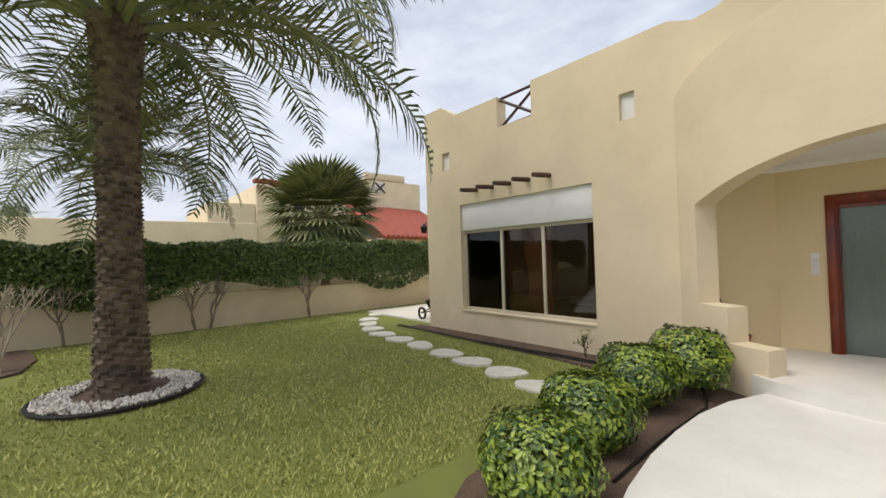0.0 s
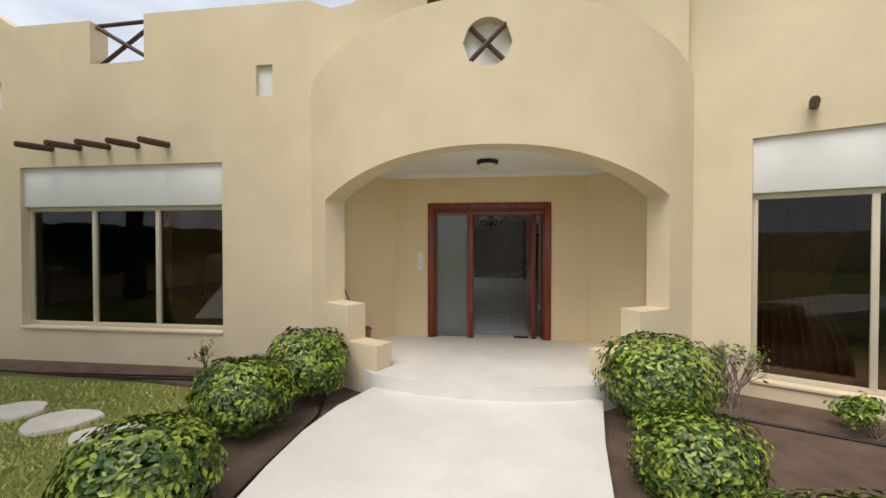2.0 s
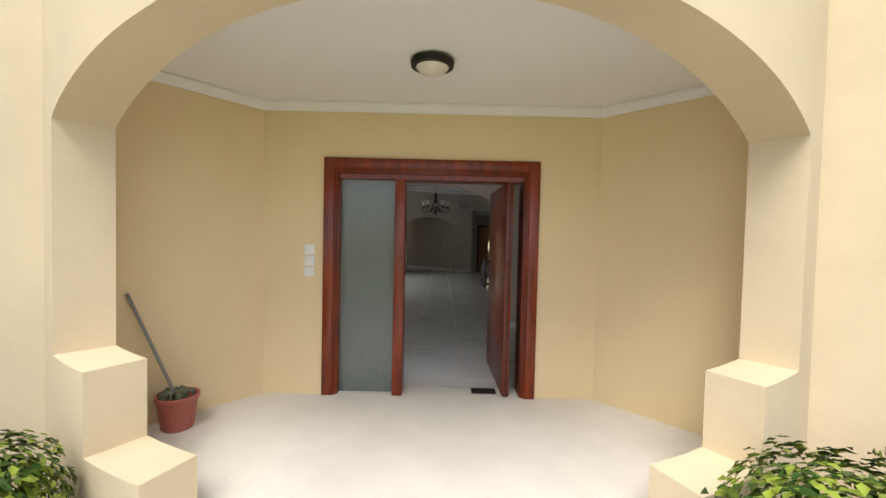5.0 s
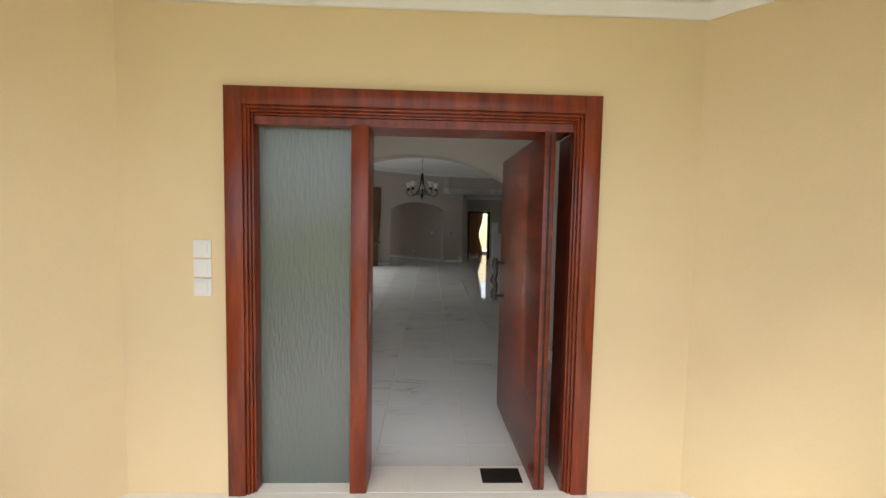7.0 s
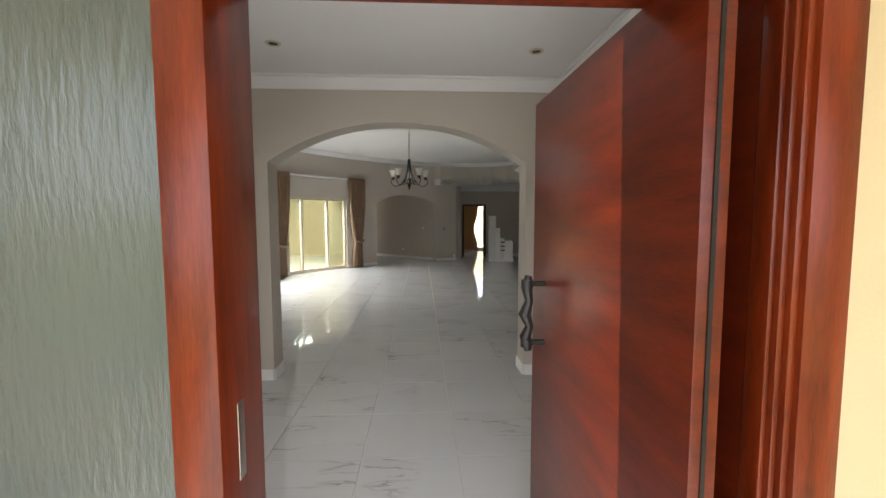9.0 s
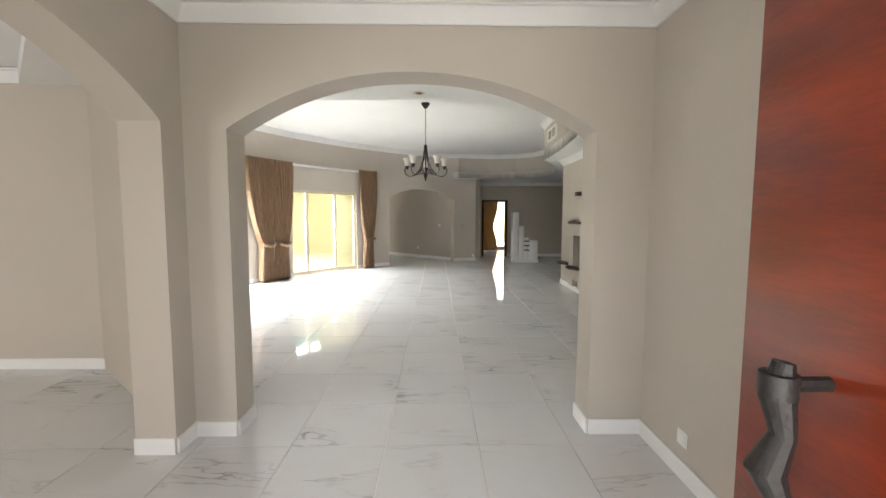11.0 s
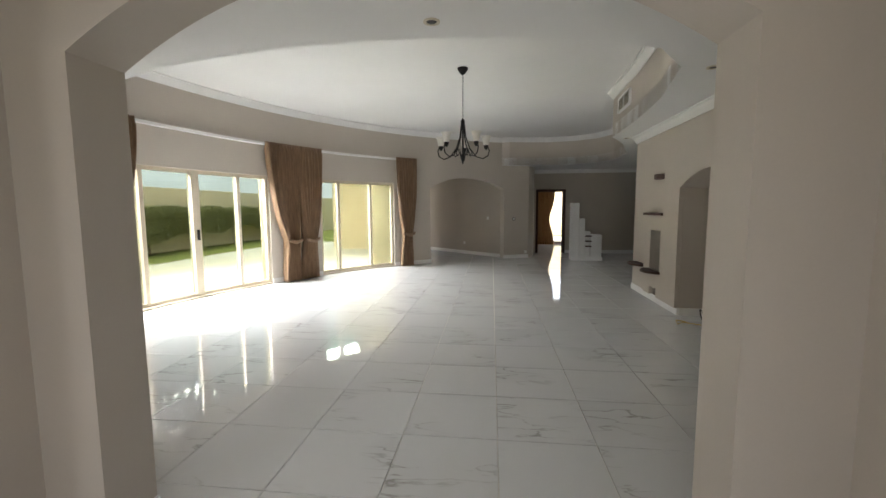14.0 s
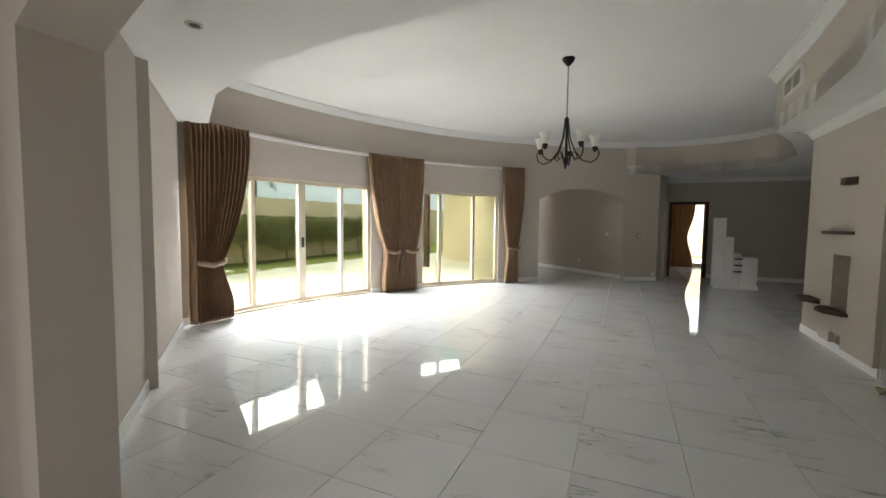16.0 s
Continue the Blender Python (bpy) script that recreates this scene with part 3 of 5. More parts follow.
# ---- front windows ----
def front_window(name, x0, x1, z0, z1, posts, band, label, fy=FY):
    """Aluminium frame set back in the wall opening, panes, a white panel band above and a sill."""
    w = tagged(new(name), label, "window", kind="structure")
    y = fy + 0.16
    part("panel_band", boxed(x0, x1, fy + 0.05, fy + 0.2, band, z1, 0.006), M_WHITE, w, "white painted panel above the glass")
    part("window_sill", boxed(x0, x1, fy - 0.03, fy + 0.2, z0 - 0.005, z0 + 0.035, 0.008), M_CREAM, w)
    f = bmesh.new()
    box(f, x0, x1, y - 0.04, y + 0.04, band - 0.07, band - 0.002, 0.004)
    box(f, x0, x1, y - 0.04, y + 0.04, z0 + 0.035, z0 + 0.095, 0.004)
    box(f, x0, x0 + 0.06, y - 0.04, y + 0.04, z0 + 0.095, band - 0.07, 0.004)
    box(f, x1 - 0.06, x1, y - 0.04, y + 0.04, z0 + 0.095, band - 0.07, 0.004)
    part("window_frame", f, M_ALU, w)
    xs = [x0 + 0.06, *posts, x1 - 0.06]
    for p in posts:
        part("mullion", boxed(p - 0.032, p + 0.032, y - 0.045, y + 0.03, z0 + 0.09, band - 0.065, 0.004), M_ALU, w)
    for a, b in zip(xs, xs[1:]):
        pane = part("pane", boxed(a, b, y - 0.004, y + 0.004, z0 + 0.09, band - 0.068), M_TINT, w, angle=0)
        pane.visible_shadow = False
    return w


front_window("window_1", -7.2, -3.70, 0.21, 2.765, (-6.0, -4.88), 2.14, "bronze-tinted three-pane window below a white panel")
front_window("window_2", 0.75, 4.05, -0.12, 2.83, (1.82, 2.95), 2.17, "tall bronze-tinted window below a white panel", 0.0).matrix_world = WING


def drape(name, x0, x1, y, z0, z1, tie, label, group=""):
    """A pleated straight curtain behind a front window, gathered to one side at tie."""
    bm = bmesh.new()
    nz, nx = 26, 60
    rows = []
    for i in range(nz + 1):
        t = i / nz
        z = z1 + (z0 - z1) * t
        g = math.exp(-((t - 0.6) / 0.22) ** 2) * 0.3
        row = []
        for j in range(nx + 1):
            u = j / nx
            x = x0 + (x1 - x0) * u
            x = x + (tie - x) * g
            row.append(bm.verts.new((x, y + 0.045 * math.sin(u * 2 * math.pi * 9 + 0.6 * math.sin(3 * t)), z)))
        rows.append(row)
    for a, b in zip(rows, rows[1:]):
        for j in range(nx):
            bm.faces.new((a[j], a[j + 1], b[j + 1], b[j]))
    ob = part(name, bm, M_CURTAIN)
    md = ob.modifiers.new("thick", "SOLIDIFY")
    md.thickness = 0.006
    return tagged(ob, label, "curtain", group)


for a, b, tie in ((0.8, 1.75, 0.9), (2.1, 3.2, 3.1)):
    drape("curtain", a, b, 0.48, 0.0, 2.4, tie, "brown curtain hanging behind the tall tinted window", "curtains of the front windows").matrix_world = WING
for a, b, tie, z0 in ((-7.15, -6.2, -7.05, 0.0), (-5.75, -4.95, -5.05, 0.0)):
    drape("curtain", a, b, FY + 0.5, z0, 2.4, tie, "brown curtain hanging behind a tinted front window", "curtains of the front windows")


def viga(x, z, y1=-1.62):
    bm = tube(bmesh.new(), [(x + 0.02, FY + 0.05, z + 0.02), (x, -1.4, z), (x - 0.01, y1, z - 0.012)], [0.046, 0.05, 0.044], 10)
    bmesh.ops.bevel(bm, geom=[e for e in bm.edges if len(e.link_faces) == 2 and e.calc_face_angle(0) > 1.2], offset=0.008, segments=1, affect="EDGES")
    return tagged(part("roof_beam_end", bm, M_DARKWOOD), "dark round timber beam end projecting from the cream wall", "beam", "timber beam ends over the windows")


for i in range(5):
    viga(-6.62 + 0.505 * i, 3.03)
for i in range(4):
    viga(1.28 + 0.72 * i, 3.1, FY - 0.36).matrix_world = WING @ Matrix.Translation((0, -FY, 0))

# crossed timber rail in the parapet gap
rail = thing("parapet_railing", "dark crossed timber railing set in the parapet gap", "railing", (-5.435, FY + 0.15, 4.33))
for p, q in (((-0.47, 0, 0.03), (0.47, 0, 0.05)), ((-0.47, 0, 0.66), (0.47, 0, 0.68)), ((-0.46, 0.03, 0.06), (0.46, 0.03, 0.64)), ((-0.46, -0.03, 0.62), (0.46, -0.03, 0.08))):
    part("rail", tube(bmesh.new(), [p, q], 0.032, 8), M_DARKWOOD, rail)
# small square and round vents
for x0, x1, z0, z1 in ((-7.82, -7.52, 3.71, 4.14), (-3.15, -2.89, 3.71, 4.16)):
    tagged(part("wall_vent", boxed(x0, x1, FY + 0.07, FY + 0.29, z0, z1, 0.004), M_WHITE), "white painted square recess in the cream wall", "wall vent", "square wall recesses")
vent = thing("round_vent", "round white recess with a dark crossed timber in the porch wall", "wall vent", (0.24, DY - DR + 0.14, 3.78))
part("disc", lathe(bmesh.new(), [(0.268, -0.10), (0.268, 0.0)], 40), M_WHITE, vent).rotation_euler = (radians(90), 0, 0)
for sg in (1, -1):
    part("cross_bar", tube(bmesh.new(), [(-0.2 * sg, -0.09 - 0.02 * sg, -0.2), (0.2 * sg, -0.09 - 0.02 * sg, 0.2)], 0.03, 8), M_DARKWOOD, vent)

# upper balcony opening with timber slats, eave corner beside it
bal = thing("balcony_screen", "dark slatted timber screen in the upper balcony opening", "screen", (0.29, FY + 0.15, 4.35))
for i in range(15):
    part("slat", boxed(-0.9 + 0.125 * i, -0.85 + 0.125 * i, -0.03, 0.03, 0.0, 1.25, 0.004), M_DARKWOOD, bal)
part("backing", boxed(-0.91, 0.91, 0.06, 0.1, 0.0, 1.25), M_DARKWOOD, bal)
part("top_rail", boxed(-0.91, 0.91, -0.05, 0.05, 0.40, 0.47, 0.006), M_DARKWOOD, bal)
tagged(part("roof_eave", boxed(-1.62, 3.4, -2.0, 0.4, 6.4, 6.52, 0.02), M_DARKWOOD), "dark timber eave over the upper storey", "eave", kind="structure")

# ---- front door ----
door = tagged(new("door_1"), "open red mahogany front door with a textured glass sidelight", "door", kind="structure")
for i, (o, yy) in enumerate(((0.0, -0.03), (0.095, -0.018), (0.112, -0.006), (0.127, 0.006))):
    i1 = (0.095, 0.112, 0.127, 0.14)[i]
    f = bmesh.new()
    box(f, -0.8 + o, -0.8 + i1, yy, 0.2, 0.0, 2.22 - o, 0.004)
    box(f, 1.2 - i1, 1.2 - o, yy, 0.06, 0.0, 2.22 - o, 0.004)
    box(f, -0.8 + i1, 1.2 - i1, yy, 0.2, 2.22 - i1, 2.22 - o, 0.004)
    part("frame", f, M_WOOD, door)
# hinge-side reveal: its shade is put into the colour by the darker leaf wood
part("shaded_jamb_lining", boxed(1.062, 1.085, 0.062, 0.26, 0.0, 2.03), M_LEAFWOOD, door)
part("lining", boxed(-0.66, 1.06, 0.02, 0.25, 2.035, 2.078), M_WOOD, door)
part("mullion", boxed(-0.142, -0.048, -0.012, 0.2, 0.0, 2.04, 0.006), M_WOOD, door)
M_RAIN = bpy.data.materials.new("rain_textured_glass")
M_RAIN.use_nodes = True
rn, rl = M_RAIN.node_tree.nodes, M_RAIN.node_tree.links
rb = rn["Principled BSDF"]
rb.inputs["Base Color"].default_value = (0.24, 0.28, 0.26, 1)
rb.inputs["Roughness"].default_value, rb.inputs["Transmission Weight"].default_value = 0.06, 0.5
rb.inputs["Specular IOR Level"].default_value = 0.9
rt_, rm_, rx_, rp_ = rn.new("ShaderNodeTexCoord"), rn.new("ShaderNodeMapping"), rn.new("ShaderNodeTexNoise"), rn.new("ShaderNodeBump")
rm_.inputs["Scale"].default_value = (42, 42, 9)
rx_.inputs["Scale"].default_value, rx_.inputs["Detail"].default_value = 1.6, 5
rp_.inputs["Strength"].default_value, rp_.inputs["Distance"].default_value = 0.5, 0.01
rl.new(rt_.outputs["Object"], rm_.inputs[0])
rl.new(rm_.outputs[0], rx_.inputs["Vector"])
rl.new(rx_.outputs["Fac"], rp_.inputs["Height"])
rl.new(rp_.outputs[0], rb.inputs["Normal"])
sl = part("sidelight", boxed(-0.66, -0.142, 0.085, 0.097, 0.0, 2.04), M_RAIN, door, "rain-textured greenish glass")
leaf = part("door_leaf", boxed(0.0, 0.062, 0.0, 1.12, 0.012, 2.03, 0.004), M_LEAFWOOD, door, "wide mahogany door leaf standing open")
leaf.matrix_local = pose(0.90, 0.0, 0, 0, 0, 1.4)
part("edge_seal", boxed(0.026, 0.036, -0.003, 0.004, 0.02, 2.02), M_BLACK, leaf)
h = bmesh.new()
tube(h, [(-0.07, 0.95, 0.93), (-0.082, 0.955, 0.99), (-0.068, 0.945, 1.04), (-0.086, 0.955, 1.09), (-0.07, 0.945, 1.15), (-0.08, 0.95, 1.21), (-0.072, 0.95, 1.26)], [0.016, 0.026, 0.018, 0.028, 0.018, 0.025, 0.015], 10)
for z in (0.965, 1.225):
    tube(h, [(0.0, 0.95, z), (-0.08, 0.95, z)], 0.012, 8)
    lathe(h, [(0.001, -0.02), (0.026, -0.018), (0.026, 0.018), (0.001, 0.02)], 12, (-0.078, 0.95, z))
part("handle", h, M_BLACK, leaf, "hammered black iron pull handle")
part("strike_plate", boxed(-0.051, -0.046, 0.06, 0.09, 0.95, 1.12, 0.002), material("steel", (0.5, 0.48, 0.45), 0.3, metal=1.0), door)
tagged(part("floor_spring_cover", boxed(0.62, 0.86, 0.08, 0.22, 0.0, 0.008, 0.002), M_BLACK), "dark metal floor plate at the door threshold", "floor plate")
structure("threshold", boxed(-0.66, 1.06, 0.0, 0.25, -0.05, 0.002), M_PATH, "pale threshold under the front door", "threshold")


def plate(name, label, at, rz, sw=1, mat=None, category="switch"):
    """A square electrical plate with a rocker, standing out of a wall along its own -y."""
    e = thing(name, label, category, at)
    e.rotation_euler = (0, 0, radians(rz))
    part("cover", boxed(-0.043, 0.043, -0.009, 0.0, -0.043, 0.043, 0.003), mat or M_WHITE, e)
    part("rocker" if category == "switch" else "outlet", boxed(-0.027, 0.027, -0.013, -0.008, -0.027, 0.027, 0.002), M_WHITE, e)
    return e


for z in (1.365, 1.262, 1.158):
    plate("light_switch", "white square light switch on the yellow porch wall", (-0.93, 0.0, z), 0).scale = (1.1, 1, 1.1)
SHIFT[0] = INNER
plate("wall_socket", "white wall socket low on the taupe hall wall", (1.678, 3.16, 0.23), -90, category="socket")
plate("light_switch", "dark wall switch on the taupe wall", (1.14, 14.2, 1.14), 20, mat=M_BLACK)
plate("wall_socket", "white socket low on the taupe wall end", (1.5, 14.43, 0.17), 20, category="socket")
plate("light_switch", "white switch on the passage wall", (0.40, 14.80, 1.15), -42)
plate("wall_socket", "white socket low on the passage wall", (-0.35, 15.485, 0.35), -42, category="socket")
plate("wall_socket", "white socket in the arched recess", (3.30, 7.45, 0.40), -90, category="socket")
plate("wall_socket", "white socket in the arched recess", (3.305, 7.2, 0.39), -90, category="socket")

SHIFT[0] = 0.0


def ceiling_dome(at):
    e = thing("ceiling_light", "dark bronze ceiling light with a frosted bowl under the porch", "ceiling light", at)
    part("base", lathe(bmesh.new(), [(0.12, 0.0), (0.15, -0.02), (0.145, -0.055), (0.10, -0.06)], 28), M_BLACK, e)
    part("bowl", lathe(bmesh.new(), [(0.115, -0.055), (0.09, -0.085), (0.03, -0.105), (0.006, -0.11)], 28), material("frosted_glass", (0.75, 0.7, 0.6), 0.4), e)
    return e


ceiling_dome((0.21, -1.0, 2.72))
# bucket and mop
bk = thing("bucket", "dusty red plastic bucket standing on the porch floor", "bucket", (-1.70, -0.72, 0.0))
M_RED = material("faded_red_plastic", (0.42, 0.12, 0.09), 0.5, (0.30, 0.08, 0.06), 8, 60, 0.1)
part("body", lathe(bmesh.new(), [(0.10, 0.0), (0.11, 0.01), (0.14, 0.23), (0.152, 0.235), (0.152, 0.26), (0.135, 0.26), (0.128, 0.2), (0.02, 0.19)], 24), M_RED, bk)
part("bail", tube(bmesh.new(), [(0.145 * math.cos(a), 0.03, 0.24 + 0.05 * math.sin(a)) for a in [math.pi * i / 10 for i in range(11)]], 0.004, 6), M_BLACK, bk)
mop = thing("mop", "grey-handled mop leaning in the bucket against the wall", "mop", (-1.70, -0.72, 0.2))
part("shaft", tube(bmesh.new(), [(0, 0, 0.02), (-0.31, -0.1, 0.84)], 0.012, 8), material("grey_plastic", (0.25, 0.25, 0.24), 0.5), mop)
mh = bmesh.new()
rng = random.Random(3)
for i in range(40):
    a = rng.uniform(0, 6.28)
    r = rng.uniform(0.03, 0.125)
    tube(mh, [(0.02 * math.cos(a), 0.02 * math.sin(a), 0.09), (r * math.cos(a), r * math.sin(a), 0.085), (r * 1.05 * math.cos(a), r * 1.05 * math.sin(a), 0.03)], 0.009, 5)
part("head", mh, material("mop_yarn", (0.16, 0.17, 0.10), 0.9, (0.08, 0.08, 0.06), 20), mop)
# corner lantern on an arm
lan = thing("wall_lantern", "dark iron lantern on a bracket at the house corner", "wall lamp", (-8.5, -0.9, 2.4))
part("arm", tube(bmesh.new(), [(0, 0, 0.05), (-0.2, -0.05, 0.1), (-0.38, -0.08, 0.02)], 0.012, 6), M_BLACK, lan)
part("lantern", lathe(bmesh.new(), [(0.02, -0.22), (0.07, -0.2), (0.1, -0.05), (0.12, -0.04), (0.03, 0.04), (0.01, 0.06)], 8, (-0.38, -0.08, 0)), M_BLACK, lan)


# ---- planting ----
def leaves_mesh(name, centers, normals, size, mat, seed, curl=0.25, aspect=0.5):
    """Many small folded leaves, one island each, on given places and facings."""
    r = np.random.RandomState(seed)
    n = len(centers)
    nrm = normals + r.normal(0, 0.55, (n, 3))
    nrm /= np.linalg.norm(nrm, axis=1)[:, None] + 1e-9
    t = np.cross(nrm, r.normal(0, 1, (n, 3)))
    t /= np.linalg.norm(t, axis=1)[:, None] + 1e-9
    b = np.cross(nrm, t)
    L = (size * r.uniform(0.6, 1.25, n))[:, None]
    W = L * aspect
    vs = np.stack([centers - t * L * 0.5, centers + b * W * 0.5 + nrm * L * curl * 0.4, centers + t * L * 0.5 - nrm * L * curl * 0.3, centers - b * W * 0.5 + nrm * L * curl * 0.4], 1).reshape(-1, 3)
    idx = np.arange(n) * 4
    fs = np.concatenate([np.stack([idx, idx + 1, idx + 2], 1), np.stack([idx, idx + 2, idx + 3], 1)])
    me = bpy.data.meshes.new(name)
    me.from_pydata(vs.tolist(), [], fs.tolist())
    me.shade_smooth()
    me.materials.append(mat)
    return me


def bush_mesh(seed, w, h, n=4200, size=0.07):
    r = np.random.RandomState(seed)
    d = r.normal(0, 1, (n, 3))
    d /= np.linalg.norm(d, axis=1)[:, None]
    sq = (np.abs(d) ** 3.0).sum(1) ** (-1 / 3.0)
    lump = 1 + 0.07 * np.sin(d[:, 0] * 6 + seed) * np.sin(d[:, 1] * 7 + 2 * seed) + 0.05 * np.sin(d[:, 2] * 9 + seed)
    rad = np.where(r.uniform(0, 1, n) < 0.7, r.uniform(0.9, 1.06, n), r.uniform(0.45, 0.95, n))
    c = d * (sq * lump * rad)[:, None] * np.array([w / 2, w / 2, h / 2])
    return leaves_mesh("crown", c, d + np.array([0, 0, 0.5]), size, M_LEAF, seed)


BUSHES = [bush_mesh(1, 0.86, 0.66), bush_mesh(2, 0.80, 0.60), bush_mesh(3, 0.98, 0.80)]


def bush(x, y, kind, rz, zc=0.12, s=1.0):
    e = thing("clipped_bush", "clipped rounded green bush with yellowish young leaves on soil", "bush", (x, y, LAWN), "clipped bushes along the path")
    c = new("crown", BUSHES[kind])
    c.parent, c.location, c.rotation_euler, c.scale = e, (0, 0, zc - LAWN), (0, 0, rz), (s, s, s)
    st = bmesh.new()
    rg = random.Random(int(rz * 100))
    for k in range(7):
        a, r = rg.uniform(0, 6.28), rg.uniform(0.1, 0.3)
        tube(st, [(0.03 * math.cos(a), 0.03 * math.sin(a), 0), (r * 0.5 * math.cos(a), r * 0.5 * math.sin(a), 0.2), (r * math.cos(a), r * math.sin(a), 0.5)], [0.016, 0.012, 0.006], 6)
    part("stem", st, M_TRUNK, e)


for x, y, k, rz, zc, s in ((-1.88, -2.15, 0, 0.3, 0.17, 1.0), (-2.12, -3.05, 1, 1.2, 0.10, 1.02), (-1.98, -4.35, 1, 2.6, 0.05, 1.0), (-1.75, -5.4, 0, 4.0, 0.0, 0.95), (1.98, -2.35, 2, 0.5, 0.22, 1.0), (1.82, -3.5, 2, 2.2, -0.04, 0.82), (1.95, -4.85, 0, 3.2, 0.04, 1.0)):
    bush(x, y, k, rz, zc, s)


def twiggy(name, label, x, y, h, n, leafn, seed, mat, spread=0.5, twig=None, z=LAWN):
    """A loose shrub: forked bare stems with a few leaves at their tips."""
    e = thing(name, label, "shrub", (x, y, z))
    rg = random.Random(seed)
    bm, tips = bmesh.new(), []

    def grow(p, d, l, r, depth):
        q = p + d * l
        tube(bm, [p, p + d * l * 0.5 + Vector((rg.uniform(-1, 1), rg.uniform(-1, 1), 0)) * l * 0.08, q], [r, r * 0.85, r * 0.7], 5)
        if depth == 0:
            tips.append(q)
            return
        for _ in range(3):
            nd = (d + Vector((rg.uniform(-1, 1), rg.uniform(-1, 1), rg.uniform(-0.2, 0.8))) * 0.6).normalized()
            grow(q, nd, l * rg.uniform(0.6, 0.8), r * 0.65, depth - 1)

    for _ in range(n):
        d = Vector((rg.uniform(-1, 1) * spread, rg.uniform(-1, 1) * spread, 1)).normalized()
        grow(Vector((rg.uniform(-0.05, 0.05), rg.uniform(-0.05, 0.05), 0)), d, h * 0.38, 0.012 if h < 1 else 0.03, 3)
    part("stem", bm, twig or M_TRUNK, e)
    if leafn:
        r = np.random.RandomState(seed)
        c = np.array([tuple(tips[rg.randrange(len(tips))]) for _ in range(leafn)]) + r.normal(0, 0.035, (leafn, 3))
        ob = new("foliage", leaves_mesh("foliage", c, r.normal(0, 1, (leafn, 3)), 0.055, mat, seed))
        ob.parent = e
    return e


M_TWIG = material("grey_twig", (0.34, 0.27, 0.22), 0.9, (0.2, 0.15, 0.12), 10)
twiggy("bare_shrub", "sparse half-bare shrub with reddish grey twigs beside the wall", 2.95, -1.82, 0.72, 7, 160, 5, M_LEAF, 0.5, M_TWIG)
twiggy("seedling", "small thin seedling on bare soil under the window", -3.75, -1.45, 0.40, 2, 60, 9, M_LEAF, 0.5)
twiggy("low_shrub", "low dark green leafy shrub on the soil bed", 3.95, -2.35, 0.34, 6, 1500, 11, M_LEAF, 0.9)
twiggy("dry_bush", "bare pale branched dry bush on soil by the garden wall", -10.6, -9.35, 1.7, 5, 0, 14, M_LEAF, 0.5, material("bleached_wood", (0.5, 0.42, 0.35), 0.9))

# soil beds and drip pipes
structure("soil_bed", prism([(-8.9, FY - 0.02), (-8.9, -1.55), (-4.5, -1.75), (-3.0, -1.95), (-2.65, -2.6), (-2.65, -4.2), (-2.35, -5.6), (-1.9, -6.4), (-0.75, -6.9), (-1.0, -5.9), (-1.3, -4.6), (-1.36, -3.6), (-1.2, -2.4), (-1.05, -1.7), (-2.2, FY - 0.02)], LAWN - 0.1, LAWN + 0.012), M_SOIL, "dark brown garden soil bed", "soil bed")
structure("soil_bed", prism([(1.45, -1.7), (1.2, -3.1), (1.05, -4.2), (1.05, -5.6), (1.15, -6.8), (2.6, -6.6), (2.9, -4.3), (4.2, -3.6), (9.0, -6.1), (9.0, -4.3), (2.9, -0.95), (2.6, -0.95)], LAWN - 0.1, LAWN + 0.012), M_SOIL, "dark brown garden soil bed", "soil bed")
for pts in ([(-9.2, -1.75), (-7.5, -1.68), (-5.5, -1.8), (-3.6, -1.72), (-2.4, -1.78), (-1.75, -1.95), (-1.55, -2.6), (-1.55, -3.8), (-1.5, -4.8)], [(-9.3, -1.62), (-6.5, -1.76), (-4.0, -1.62), (-2.3, -1.6)], [(1.7, -1.9), (2.2, -1.75), (2.9, -2.1), (3.8, -2.5), (5.5, -3.4), (8.8, -5.2)]):
    tagged(part("drip_pipe", tube(bmesh.new(), [(x, y, LAWN + 0.028) for x, y in pts], 0.014, 6), M_BLACK), "black plastic drip irrigation pipe lying on soil", "hose", "drip pipes in the beds")


# stepping stones
def stone(x, y, sx, sy, rz, z=LAWN, name="stepping_stone", group="stepping stones across the lawn"):
    rg = random.Random(int((x * 31 + y * 17) * 100))
    ph = [rg.uniform(0, 6.28) for _ in range(3)]
    out = []
    for i in range(26):
        a = 2 * math.pi * i / 26
        r = 1 + 0.10 * math.sin(2 * a + ph[0]) + 0.08 * math.sin(3 * a + ph[1]) + 0.04 * math.sin(7 * a + ph[2])
        out.append((sx * r * math.cos(a), sy * r * math.sin(a)))
    bm = prism(out, -0.08, 0.012)
    top = [f for f in bm.faces if f.calc_center_median().z > 0.01]
    bmesh.ops.bevel(bm, geom=list({e for f in top for e in f.edges}), offset=0.012, segments=2, affect="EDGES")
    ob = part(name, bm, M_STONE)
    ob.matrix_basis = pose(x, y, z, 0, 0, rz)
    tagged(ob, "irregular flat pale stepping stone set in grass", "stepping stone", group)


